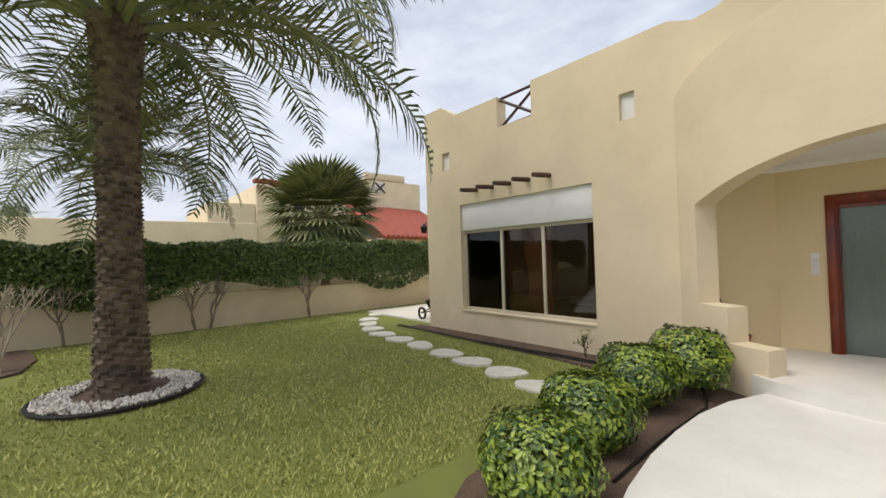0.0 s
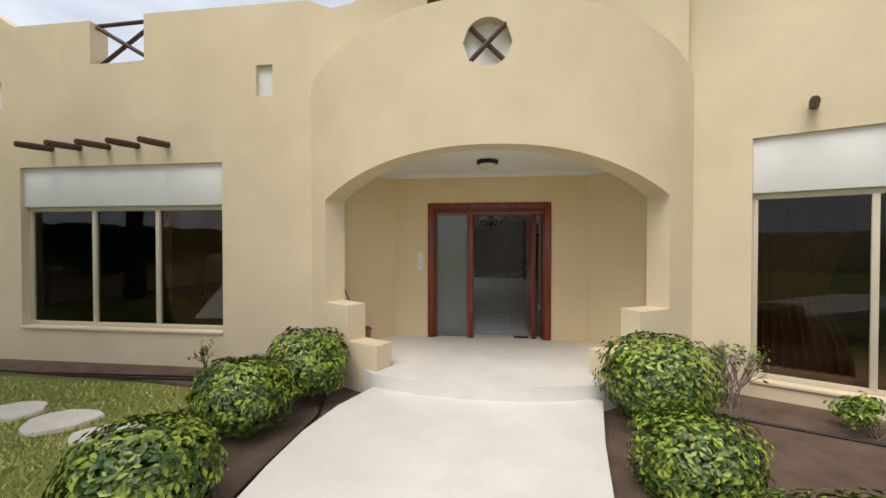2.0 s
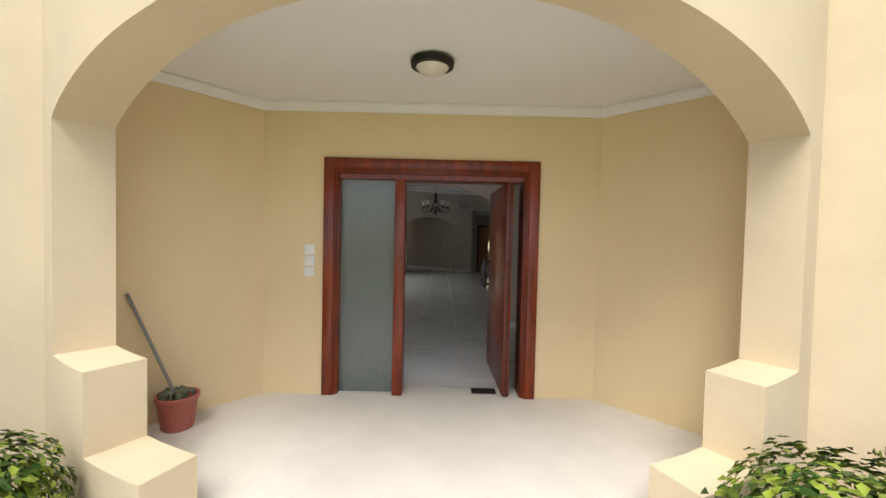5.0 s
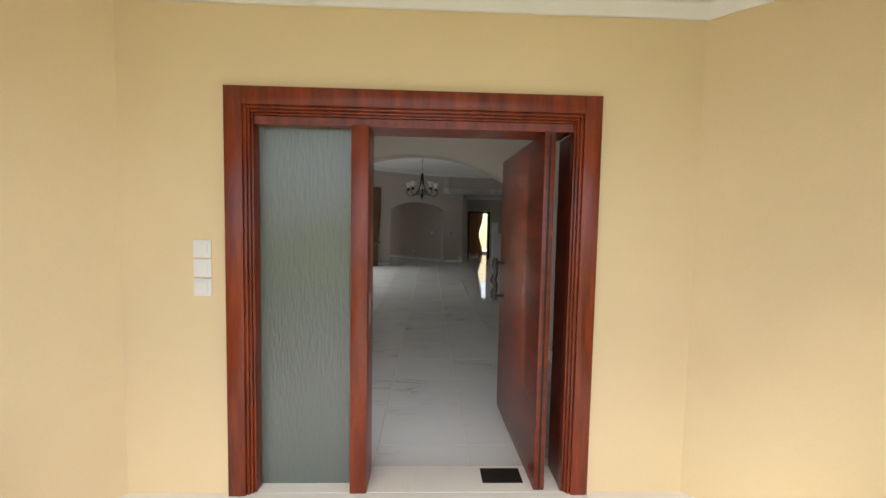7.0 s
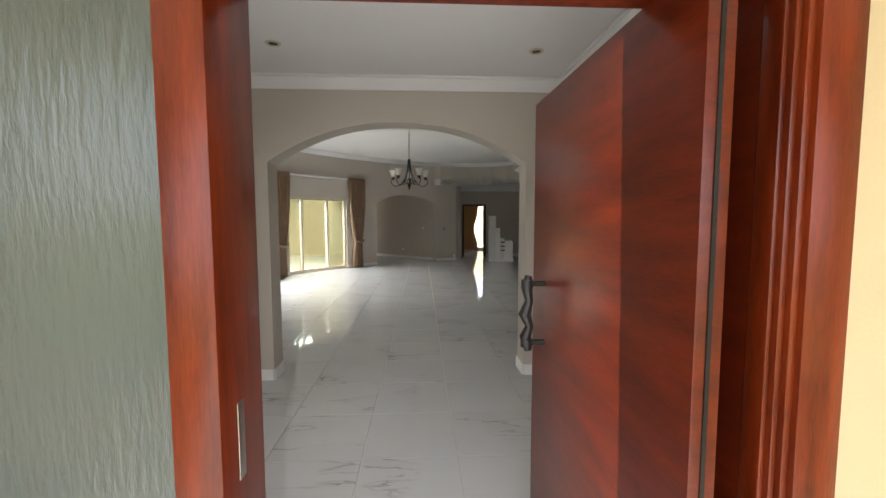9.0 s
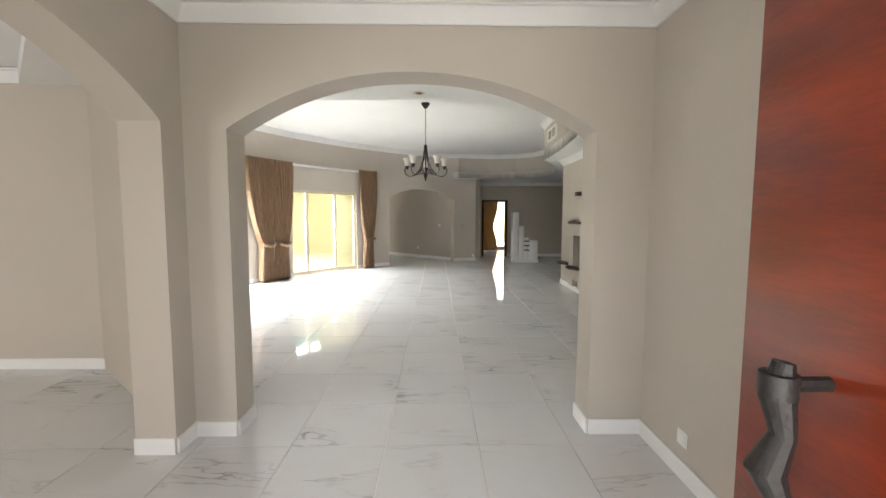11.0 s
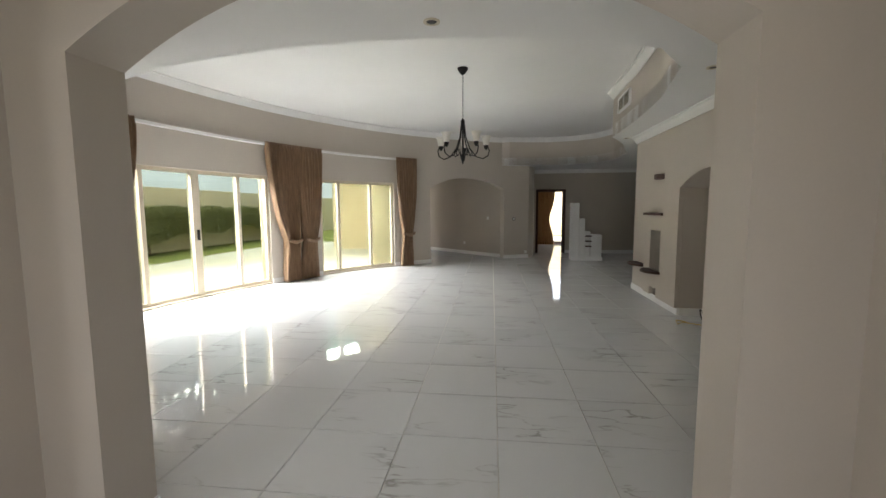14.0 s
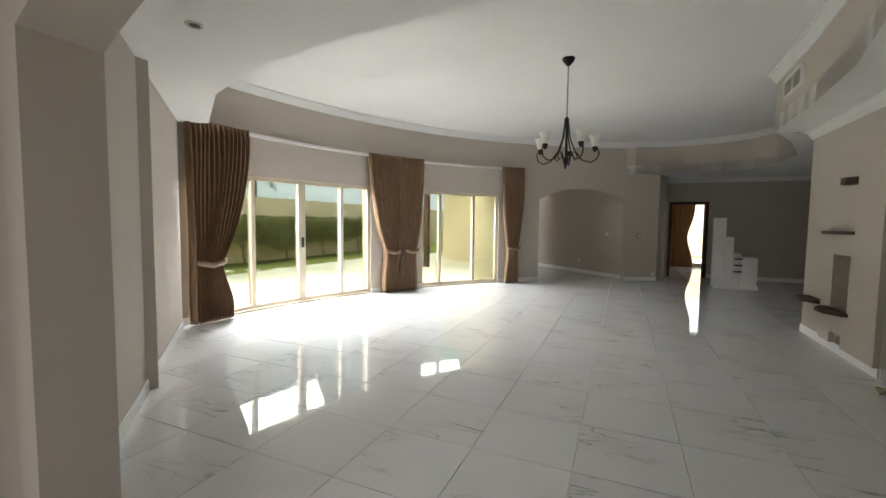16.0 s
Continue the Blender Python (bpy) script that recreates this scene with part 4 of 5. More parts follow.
for x, y, rz in ((-3.39, -3.2, 10), (-4.22, -3.02, 40), (-5.06, -2.9, 5), (-5.88, -2.83, 20), (-6.83, -2.73, -10), (-7.68, -2.67, 0), (-8.54, -2.6, 30), (-9.4, -2.4, -25), (-10.2, -2.05, -30), (-11.0, -1.6, -35), (-11.8, -0.8, -50)):
    stone(x, y, 0.36, 0.27, rz)
for i in range(7):
    stone(-6.7 - 0.55 * i, 12.5 - 0.2 * i + (0.3 if i % 2 else 0), 0.3, 0.2, 20 * i, LAWN)
    stone(-8.4 - 0.5 * i, 16.2 - 0.7 * i, 0.3, 0.2, 33 * i, LAWN)


# palms
def frond_mesh(seed, length, droop, pairs=46):
    """One feather frond along +x from the crown: a tapering stalk with two rows of drooping leaflets."""
    rg = random.Random(seed)
    bm = bmesh.new()
    pts = []
    x = z = 0.0
    ang = radians(58)
    n = 16
    for i in range(n + 1):
        pts.append(Vector((x, 0.10 * math.sin(i / n * 2 + seed) * i / n, z)))
        x += length / n * math.cos(ang)
        z += length / n * math.sin(ang)
        ang -= radians(droop / n * (0.7 + 0.6 * i / n))
    tube(bm, pts, [0.035 * (1 - 0.85 * i / n) for i in range(n + 1)], 5)
    for k in range(pairs):
        t = 0.12 + 0.88 * k / (pairs - 1)
        f = t * n
        i = min(int(f), n - 1)
        p = pts[i].lerp(pts[i + 1], f - i)
        d = (pts[i + 1] - pts[i]).normalized()
        ll = (0.62 * math.sin(math.pi * min(1, 0.18 + 0.8 * t)) + 0.08) * rg.uniform(0.8, 1.15)
        for sg in (1, -1):
            w = Vector((0, sg, 0)) + d * rg.uniform(0.55, 0.95) + Vector((0, 0, rg.uniform(-0.15, 0.35)))
            w.normalize()
            side = d.cross(w).cross(w).normalized() * 0.016
            m = p + w * ll * 0.55
            e = p + w * ll + Vector((0, 0, -0.22 * ll))
            a, b = bm.verts.new(p - side * 0.6), bm.verts.new(p + side * 0.6)
            c, g2 = bm.verts.new(m + side), bm.verts.new(m - side)
            tip = bm.verts.new(e)
            bm.faces.new((a, b, c, g2))
            bm.faces.new((g2, c, tip))
    return mesh("frond", bm, M_FROND, 0)


FRONDS = [frond_mesh(i, ln, dr) for i, (ln, dr) in enumerate(((3.4, 95), (3.7, 125), (3.5, 150), (3.0, 60)))]


def palm(name, label, x, y, h, r0, r1, nf, seed, s=1.0, lean=(0, 0), boots=True, skew=0.0):
    e = thing(name, label, "palm tree", (x, y, LAWN))
    rg = random.Random(seed)
    bm = bmesh.new()
    pts, rs = [], []
    for i in range(21):
        t = i / 20
        pts.append((lean[0] * t * t, lean[1] * t * t, h * t))
        flare = r0 * (1 if t < 0.08 else 1 - 0.22 * min(1, (t - 0.08) / 0.25))
        rs.append(flare if t < 0.33 else r0 * 0.78 + (r1 - r0 * 0.78) * min(1, (t - 0.33) / 0.3))
    rs = [q * (1 + 0.45 * max(0.0, (i / 20 - 0.8) / 0.2)) for i, q in enumerate(rs)] if boots else rs
    tube(bm, pts, rs, 18)
    part("trunk", bm, M_TRUNK, e, "rough brown scaly trunk")
    if boots:
        bt = bmesh.new()
        nb = int(h / 0.035)
        for k in range(nb * 4):
            t = (k + 0.5) / (nb * 4)
            a = k * 2.39996
            i = min(19, int(t * 20))
            f = t * 20 - i
            c = Vector(pts[i]).lerp(Vector(pts[i + 1]), f)
            r = rs[i] * (1 - f) + rs[i + 1] * f
            ww = rg.uniform(0.055, 0.085) * (0.75 + r)
            m = Matrix.Translation(c) @ Matrix.Rotation(a, 4, "Z") @ Matrix.Translation((r - 0.005, 0, 0)) @ Matrix.Rotation(radians(rg.uniform(8, 30) if t > 0.3 else rg.uniform(-10, 25)), 4, "Y")
            vs = [bt.verts.new(m @ Vector(q)) for q in ((-0.02, -ww, -0.06), (-0.02, ww, -0.06), (0.035, ww * 0.75, 0.05), (0.035, -ww * 0.75, 0.05), (-0.03, -ww * 0.6, 0.07), (-0.03, ww * 0.6, 0.07))]
            bt.faces.new((vs[0], vs[1], vs[2], vs[3]))
            bt.faces.new((vs[3], vs[2], vs[5], vs[4]))
            bt.faces.new((vs[0], vs[3], vs[4]))
            bt.faces.new((vs[1], vs[5], vs[2]))
        part("leaf_bases", bt, M_TRUNK, e, angle=0)
    for k in range(nf):
        ob = new("frond", FRONDS[(0, 1, 2, 1, 2, 0, 3)[k % 7] if k < nf * 0.85 else 3])
        ob.parent = e
        t = k / nf
        ob.matrix_local = Matrix.Translation((lean[0], lean[1], h - 0.25 + 0.5 * t)) @ Matrix.Rotation(k * 2.39996 + skew, 4, "Z") @ Matrix.Rotation(radians(38 - 85 * t + rg.uniform(-10, 10)), 4, "Y") @ Matrix.Rotation(rg.uniform(-0.5, 0.5), 4, "X") @ Matrix.Diagonal((s, s, s, 1))
    return e


palm("date_palm", "tall date palm with rough trunk in a ring of white pebbles", -7.55, -7.65, 5.5, 0.33, 0.24, 56, 5, 1.66, (0.05, 0.0))
palm("date_palm", "date palm with arching grey-green fronds near the garden wall", -11.9, -7.7, 4.2, 0.30, 0.2, 52, 8, 0.95, skew=0.7)
palm("date_palm", "date palm standing beyond the lawn", 10.5, -15.0, 5.0, 0.34, 0.24, 40, 12, 1.0, skew=1.7)
for x, y, h, s in ((-44, -13, 4.4, 0.9), (-48, -17, 3.6, 0.9), (-60, -14, 5.5, 1.1), (-30, 24, 6.5, 0.9), (-30, 30, 5.8, 0.9)):
    palm("distant_palm", "distant date palm beyond the garden wall", x, y, h, 0.3, 0.22, 26, int(h * 10), s, boots=False, skew=x)


def fan_palm(x, y, z, s):
    e = thing("fan_palm", "bushy green fan palm rising behind the hedge", "palm tree", (x, y, LAWN))
    part("trunk", tube(bmesh.new(), [(0, 0, 0), (0, 0, z - LAWN)], 0.2, 10), M_TRUNK, e)
    bm = bmesh.new()
    for k in range(16):
        a = radians(-78 + 156 * k / 15)
        d = Vector((math.cos(a), math.sin(a), 0))
        sd = Vector((-d.y, d.x, 0)) * 0.06
        p, m, t = Vector((0.9, 0, 0)), Vector((0.9, 0, 0)) + d * 0.55, Vector((0.9, 0, -0.18)) + d * 1.0
        v = [bm.verts.new(q) for q in (p, m + sd, t, m - sd)]
        bm.faces.new(v)
    tube(bm, [(0, 0, 0), (0.9, 0, 0)], 0.018, 5)
    me = mesh("fan_leaf", bm, M_FROND, 0)
    for k in range(80):
        ob = new("fan_leaf", me)
        ob.parent = e
        ob.matrix_local = Matrix.Translation((0, 0, z - LAWN)) @ Matrix.Rotation(k * 2.39996, 4, "Z") @ Matrix.Rotation(radians(50 - 125 * k / 80), 4, "Y") @ Matrix.Diagonal((s, s, s, 1))


fan_palm(-17.0, -0.3, 3.5, 1.5)

# pebble ring
peb = thing("pebble_ring", "ring of loose white pebbles around the palm trunk", "pebbles", (-7.55, -7.65, LAWN), kind="stuff")
pb = bmesh.new()
rg = random.Random(21)
for i in range(1500):
    r, a = math.sqrt(rg.uniform(0.36, 1.0)) * 0.98, rg.uniform(0, 6.28)
    m = Matrix.Translation((r * math.cos(a), r * math.sin(a), 0.03 + rg.uniform(0, 0.03))) @ Euler((rg.uniform(0, 3), rg.uniform(0, 3), 0)).to_matrix().to_4x4() @ Matrix.Diagonal((rg.uniform(0.025, 0.045), rg.uniform(0.02, 0.035), rg.uniform(0.018, 0.028), 1))
    vs = [pb.verts.new(m @ Vector(q)) for q in ((1, 0, 0), (0, 1, 0), (-1, 0, 0), (0, -1, 0), (0, 0, 1), (0, 0, -1))]
    for k in range(4):
        pb.faces.new((vs[k], vs[(k + 1) % 4], vs[4]))
        pb.faces.new((vs[(k + 1) % 4], vs[k], vs[5]))
part("pebbles", pb, material("white_pebble", (0.78, 0.74, 0.68), 0.7, (0.58, 0.53, 0.47), 6, 60, 0.1, island=True, rand=0.6), peb, angle=80)
tagged(part("ring_edging", tube(bmesh.new(), [(-7.55 + 1.03 * math.cos(2 * math.pi * k / 48), -7.65 + 1.03 * math.sin(2 * math.pi * k / 48), LAWN + 0.02) for k in range(49)], 0.025, 6), M_BLACK), "dark rubber edging around the pebbles", "edging")
structure("soil_bed", lathe(bmesh.new(), [(1.02, -0.05), (1.02, 0.012)], 40, (-7.55, -7.65, LAWN)), M_SOIL, "bare soil under the pebbles", "soil bed")
structure("soil_bed", prism([(-13.2, -12.0), (-9.6, -12.0), (-9.3, -10.2), (-10.4, -9.0), (-11.6, -8.9), (-13.2, -9.2)], LAWN - 0.1, LAWN + 0.015), M_SOIL, "reddish bare soil by the garden wall", "soil bed")

# garden wall, lattice, hedge
structure("garden_wall", boxed(-13.7, -13.4, -30, 9.0, -0.6, 0.66, 0.01), M_CREAM, "low cream garden wall under the hedge", "garden wall")
structure("garden_wall", boxed(-13.7, -13.4, 9.0, 40, -0.6, 2.4, 0.01), M_CREAM, "tall cream garden wall", "garden wall")
structure("garden_wall", boxed(-13.7, 16, -30.3, -30, -0.6, 2.3, 0.01), M_CREAM, "cream garden wall", "garden wall")
structure("garden_wall", boxed(16, 16.3, -30.3, 30, -0.6, 2.3, 0.01), M_CREAM, "cream garden wall", "garden wall")
lat = thing("lattice_fence", "dark diagonal lattice fence on top of the garden wall", "fence", (-13.5, 0, 0.66))
lb = bmesh.new()
for k in range(-130, 16):
    for sg in (1, -1):
        y = k * 0.09
        tube(lb, [(0, y - 0.25 * sg, 0), (0, y + 0.25 * sg, 0.5)], 0.009, 4, False)
part("lattice", lb, M_DARKWOOD, lat, angle=0)
part("top_rail", boxed(-0.02, 0.02, -12.0, 1.6, 0.5, 0.55), M_DARKWOOD, lat)


def hedge(name, label, x, y0, y1, z0, z1, depth, n, seed, size=0.11, ragged=0.5, mat=M_HEDGE):
    r = np.random.RandomState(seed)
    y = r.uniform(y0, y1, n)
    low = z0 + ragged * (0.5 + 0.5 * np.sin(y * 1.1 + seed) * np.sin(y * 0.43 + 1.3))
    face = r.uniform(0, 1, n)
    top = z1 + 0.05 * np.sin(y * 2.3) + 0.04 * np.sin(y * 5.1)
    z = np.where(face < 0.75, low + (top - low) * r.uniform(0, 1, n) ** 0.8, top + r.normal(0, 0.03, n))
    xx = np.where(face < 0.75, x + 0.10 * np.sin(y * 1.7) * np.sin(z * 3) + r.normal(0, 0.06, n), x - r.uniform(0, depth, n))
    nrm = np.where((face < 0.75)[:, None], np.array([1.0, 0, 0.4]), np.array([0, 0, 1.0]))
    ob = new(name, leaves_mesh(name, np.stack([xx, y, z], 1), nrm, size, mat, seed))
    return tagged(ob, label, "hedge", kind="stuff")


hedge("hedge", "dense trimmed dark green hedge hanging over the garden wall", -13.15, -16, 6, 0.35, 2.12, 0.9, 60000, 4, 0.12, 0.75)
hedge("hedge", "rounded green garden hedge in front of the tall wall", -12.4, 9.6, 27, 0.1, 1.5, 1.0, 26000, 6, 0.13, 0.6, M_HEDGE2)
hedge("hedge", "green hedge at the far side of the garden", -29.4 + 45.0, -28, 10, -0.2, 2.6, 0.6, 9000, 9, 0.2, 0.2)
tagged(part("hedge_core", boxed(-14.1, -13.25, -16, 6, 1.05, 2.05, 0.1), M_HEDGE), "shaded inner growth of the hedge", "hedge", kind="stuff")
tagged(part("hedge_core", boxed(-13.35, -12.55, 9.8, 26.8, 0.6, 1.4, 0.15), M_HEDGE2), "shaded inner growth of the garden hedge", "hedge", kind="stuff")
for i, (y, sd) in enumerate(((-5.9, 1), (-5.5, 3), (-2.6, 4), (-8.6, 6), (14.0, 7), (16.2, 8), (18.6, 9), (21.5, 10))):
    twiggy("hedge_stem", "bare forked brown stem below the hedge", -13.1 if y < 8 else -12.7, y, 1.5, 2, 0, 40 + sd, M_HEDGE, 0.35, M_TWIG)

# grass blades on the lawn that is walked past
r = np.random.RandomState(2)
n = 95000
u = r.uniform(0, 1, n) ** 1.7
ang = r.uniform(radians(88), radians(206), n)
dist = 1.2 + u * 13.5
gx, gy = 0.0 + np.cos(ang) * dist, -6.9 + np.sin(ang) * dist
keep = (gx > -13.3) & (gy < -1.9) & ~((gx > -2.72) & (gy > -6.6)) & ~((gx > -1.5)) & (((gx + 7.55) ** 2 + (gy + 7.65) ** 2) > 1.1) & ~((gx < -9.4) & (gy < -9.0))
gx, gy = gx[keep], gy[keep]
n = len(gx)
az, hh, lw = r.uniform(0, 6.28, n), r.uniform(0.025, 0.055, n), r.uniform(0.004, 0.008, n)
far = 1 + np.hypot(gx, gy + 6.9) / 6
px, py = np.cos(az) * lw * far, np.sin(az) * lw * far
lx, ly = r.normal(0, 0.02, n), r.normal(0, 0.02, n)
zb = np.full(n, LAWN - 0.03)
V = np.stack([np.stack([gx - px, gy - py, zb], 1), np.stack([gx + px, gy + py, zb], 1), np.stack([gx + lx, gy + ly, zb + hh], 1)], 1).reshape(-1, 3)
me = bpy.data.meshes.new("grass")
me.from_pydata(V.tolist(), [], np.arange(3 * n).reshape(-1, 3).tolist())
me.materials.append(material("grass_blade", (0.58, 0.56, 0.19), 0.7, (0.32, 0.35, 0.09), 0.7, 30, 0, island=True, rand=0.5))
tagged(new("grass", me), "short mown green grass blades on the lawn", "grass", kind="stuff")


# ---- neighbour's house ----
nb = thing("neighbour_house", "cream neighbouring villa with stepped parapets and a red tiled roof", "house", (-26, 5, LAWN))
part("wall", boxed(-8, 0, -5.6, 1.2, 0, 6.6, 0.1), M_CREAM, nb)
part("wall", boxed(-7, -0.3, 1.2, 7.0, 0, 7.7, 0.1), M_CREAM, nb)
part("wall", boxed(-9, 0.2, -16.5, -5.6, 0, 4.2, 0.1), M_CREAM, nb)
part("wall", boxed(-7.5, -0.1, -8.2, -5.6, 0, 5.4, 0.1), M_CREAM, nb)
part("parapet", boxed(-0.6, -0.25, 2.0, 5.5, 7.7, 8.2, 0.05), M_CREAM, nb)
M_TILE = material("red_roof_tile", (0.42, 0.10, 0.06), 0.7, (0.28, 0.06, 0.04), 5, 40, 0.3)
part("roof", boxed(0.0, 0.5, -5.8, -3.6, 6.6, 6.85, 0.05), M_TILE, nb)
part("vent", lathe(bmesh.new(), [(0.45, 0), (0.45, 0.05)], 20), M_WHITE, nb).matrix_local = pose(-0.28, 3.2, 7.1, 0, 90, 0)
for sg in (1, -1):
    part("cross_bar", tube(bmesh.new(), [(-0.15, 3.2 - 0.4 * sg, 6.75), (-0.15, 3.2 + 0.4 * sg, 7.45)], 0.06, 6), M_DARKWOOD, nb)
for k in range(18):
    t0 = Vector((0.0, 0.4 + 0.36 * k, 5.6 - 0.01 * k))
    part("roof_tile", tube(bmesh.new(), [t0, t0 + Vector((4.2, 0.6, -2.4))], 0.17, 6), M_TILE, nb)
part("lean_to", boxed(0, 3.9, 0.6, 7.0, 0, 3.1, 0.05), M_CREAM, nb)
for y in (-3.0, -1.0, 4.6):
    part("window", boxed(-0.05 if y < 1 else -0.32, 0.03 if y < 1 else -0.27, y - 0.35, y + 0.35, 4.4, 5.6), M_BLACK, nb)

# wheelbarrow at the corner
wb = thing("wheelbarrow", "dark wheelbarrow parked by the house corner on paving", "wheelbarrow", (-9.6, -0.1, LAWN))
part("tray", lathe(bmesh.new(), [(0.2, 0.25), (0.36, 0.5), (0.38, 0.5), (0.38, 0.53), (0.34, 0.52), (0.18, 0.28)], 4), M_BLACK, wb)
part("wheel", tube(bmesh.new(), [(0.0 + 0.16 * math.cos(a), -0.5, 0.19 + 0.16 * math.sin(a)) for a in [2 * math.pi * i / 16 for i in range(17)]], 0.035, 6), M_BLACK, wb)
for sg in (1, -1):
    part("handle", tube(bmesh.new(), [(0.05 * sg, -0.52, 0.2), (0.22 * sg, 0.1, 0.3), (0.26 * sg, 0.75, 0.52)], 0.018, 6), M_BLACK, wb)
    part("leg", tube(bmesh.new(), [(0.2 * sg, 0.2, 0.3), (0.22 * sg, 0.32, 0.0)], 0.015, 6), M_BLACK, wb)
structure("pavement", boxed(-12.6, -8.52, -0.75, 3.0, LAWN - 0.1, LAWN + 0.02), M_STONE, "pale paving beside the house", "pavement")

# ---- garden side: terrace and wing ----
SHIFT[0] = INNER
structure("terrace", prism([(-5.4, 17.2), (-5.2, 13.4), (-4.5, 11.9), (-3.7, 11.1), (-3.0, 11.75), (-1.9, 12.75), (-2.4, 17.2)], LAWN - 0.1, -0.03), M_STONE, "pale stone paved terrace outside the windows", "terrace")
structure("wall_wing", sheet(line((-5.3, 16.9), (-2.3, 16.6)), 0, 3.02, 0.25, lambda s: [(-0.5, 5.2)]), M_CREAM, "cream rendered garden wing of the villa", "wall")
tagged(part("terrace_post", boxed(-4.98, -4.82, 14.6, 14.76, -0.03, 3.0, 0.015), M_DARKWOOD), "dark brown timber post on the terrace", "post")
M_TURQ = material("turquoise_slat", (0.05, 0.55, 0.45), 0.5, (0.04, 0.42, 0.36), 4)
aw = thing("awning", "turquoise slatted awning high on the garden wing", "awning", (-4.85, 16.5, 3.05))
for k in range(7):
    part("slat", boxed(-0.6, 0.6, -0.35 + 0.02 * k, -0.3 + 0.02 * k, 0.1 * k, 0.1 * k + 0.07, 0.005), M_TURQ, aw)
part("bracket", boxed(-0.02, 0.02, -0.3, 0.1, 0.3, 0.34), M_BLACK, aw)


# ---- garden windows on the curved wall ----
def ring_box(d0, d1, r0, r1, z0, z1):
    """A curved bar between two degrees of the window circle."""
    n = max(1, math.ceil(abs(d1 - d0) / 1.2))
    out = [(WX + r0 * math.cos(radians(180 - (d0 + (d1 - d0) * i / n))), WY + r0 * math.sin(radians(180 - (d0 + (d1 - d0) * i / n)))) for i in range(n + 1)]
    inn = [(WX + r1 * math.cos(radians(180 - (d0 + (d1 - d0) * i / n))), WY + r1 * math.sin(radians(180 - (d0 + (d1 - d0) * i / n)))) for i in range(n + 1)]
    return prism(out + inn[::-1], z0, z1)


def garden_window(name, d0, d1, posts, thick_posts, label):
    w = tagged(base(name), label, "window", kind="structure")
    a, b = WR + 0.06, WR + 0.14
    part("window_frame", ring_box(d0, d1, a, b, HEAD - 0.06, HEAD - 0.001), M_ALU, w)
    part("window_sill", ring_box(d0, d1, WR + 0.0, WR + 0.24, 0.0, 0.03), M_ALU, w)
    part("window_frame", ring_box(d0, d1, a, b, 0.03, 0.085), M_ALU, w)
    for d in (d0 + 0.2, d1 - 0.2, *posts):
        k = 0.42 if d in thick_posts else 0.2
        part("mullion", ring_box(d - k, d + k, a - 0.02, b, 0.085, HEAD - 0.06), M_ALU, w)
    xs = [d0 + 0.2, *posts, d1 - 0.2]
    for p, q in zip(xs, xs[1:]):
        pane = part("pane", ring_box(p, q, WR + 0.095, WR + 0.101, 0.085, HEAD - 0.06), M_GLASS, w, angle=0)
        pane.visible_shadow = False
    if thick_posts:
        part("handle", ring_box(thick_posts[0] - 0.1, thick_posts[0] + 0.08, WR + 0.0, WR + 0.035, 0.95, 1.12), M_BLACK, w)


garden_window("window_3", W1[0], W1[1], (9.6, 15.2, 20.4), (15.2,), "tall sliding garden window in beige aluminium frames")
garden_window("window_4", W2[0], W2[1], (35.4, 41.0), (), "tall fixed garden window in beige aluminium frames")
structure("curtain_rail", ring_box(3.5, 47.5, WR - 0.10, WR - 0.03, 2.64, 2.685), M_WHITE, "white curtain rail along the curved wall", "curtain rail")


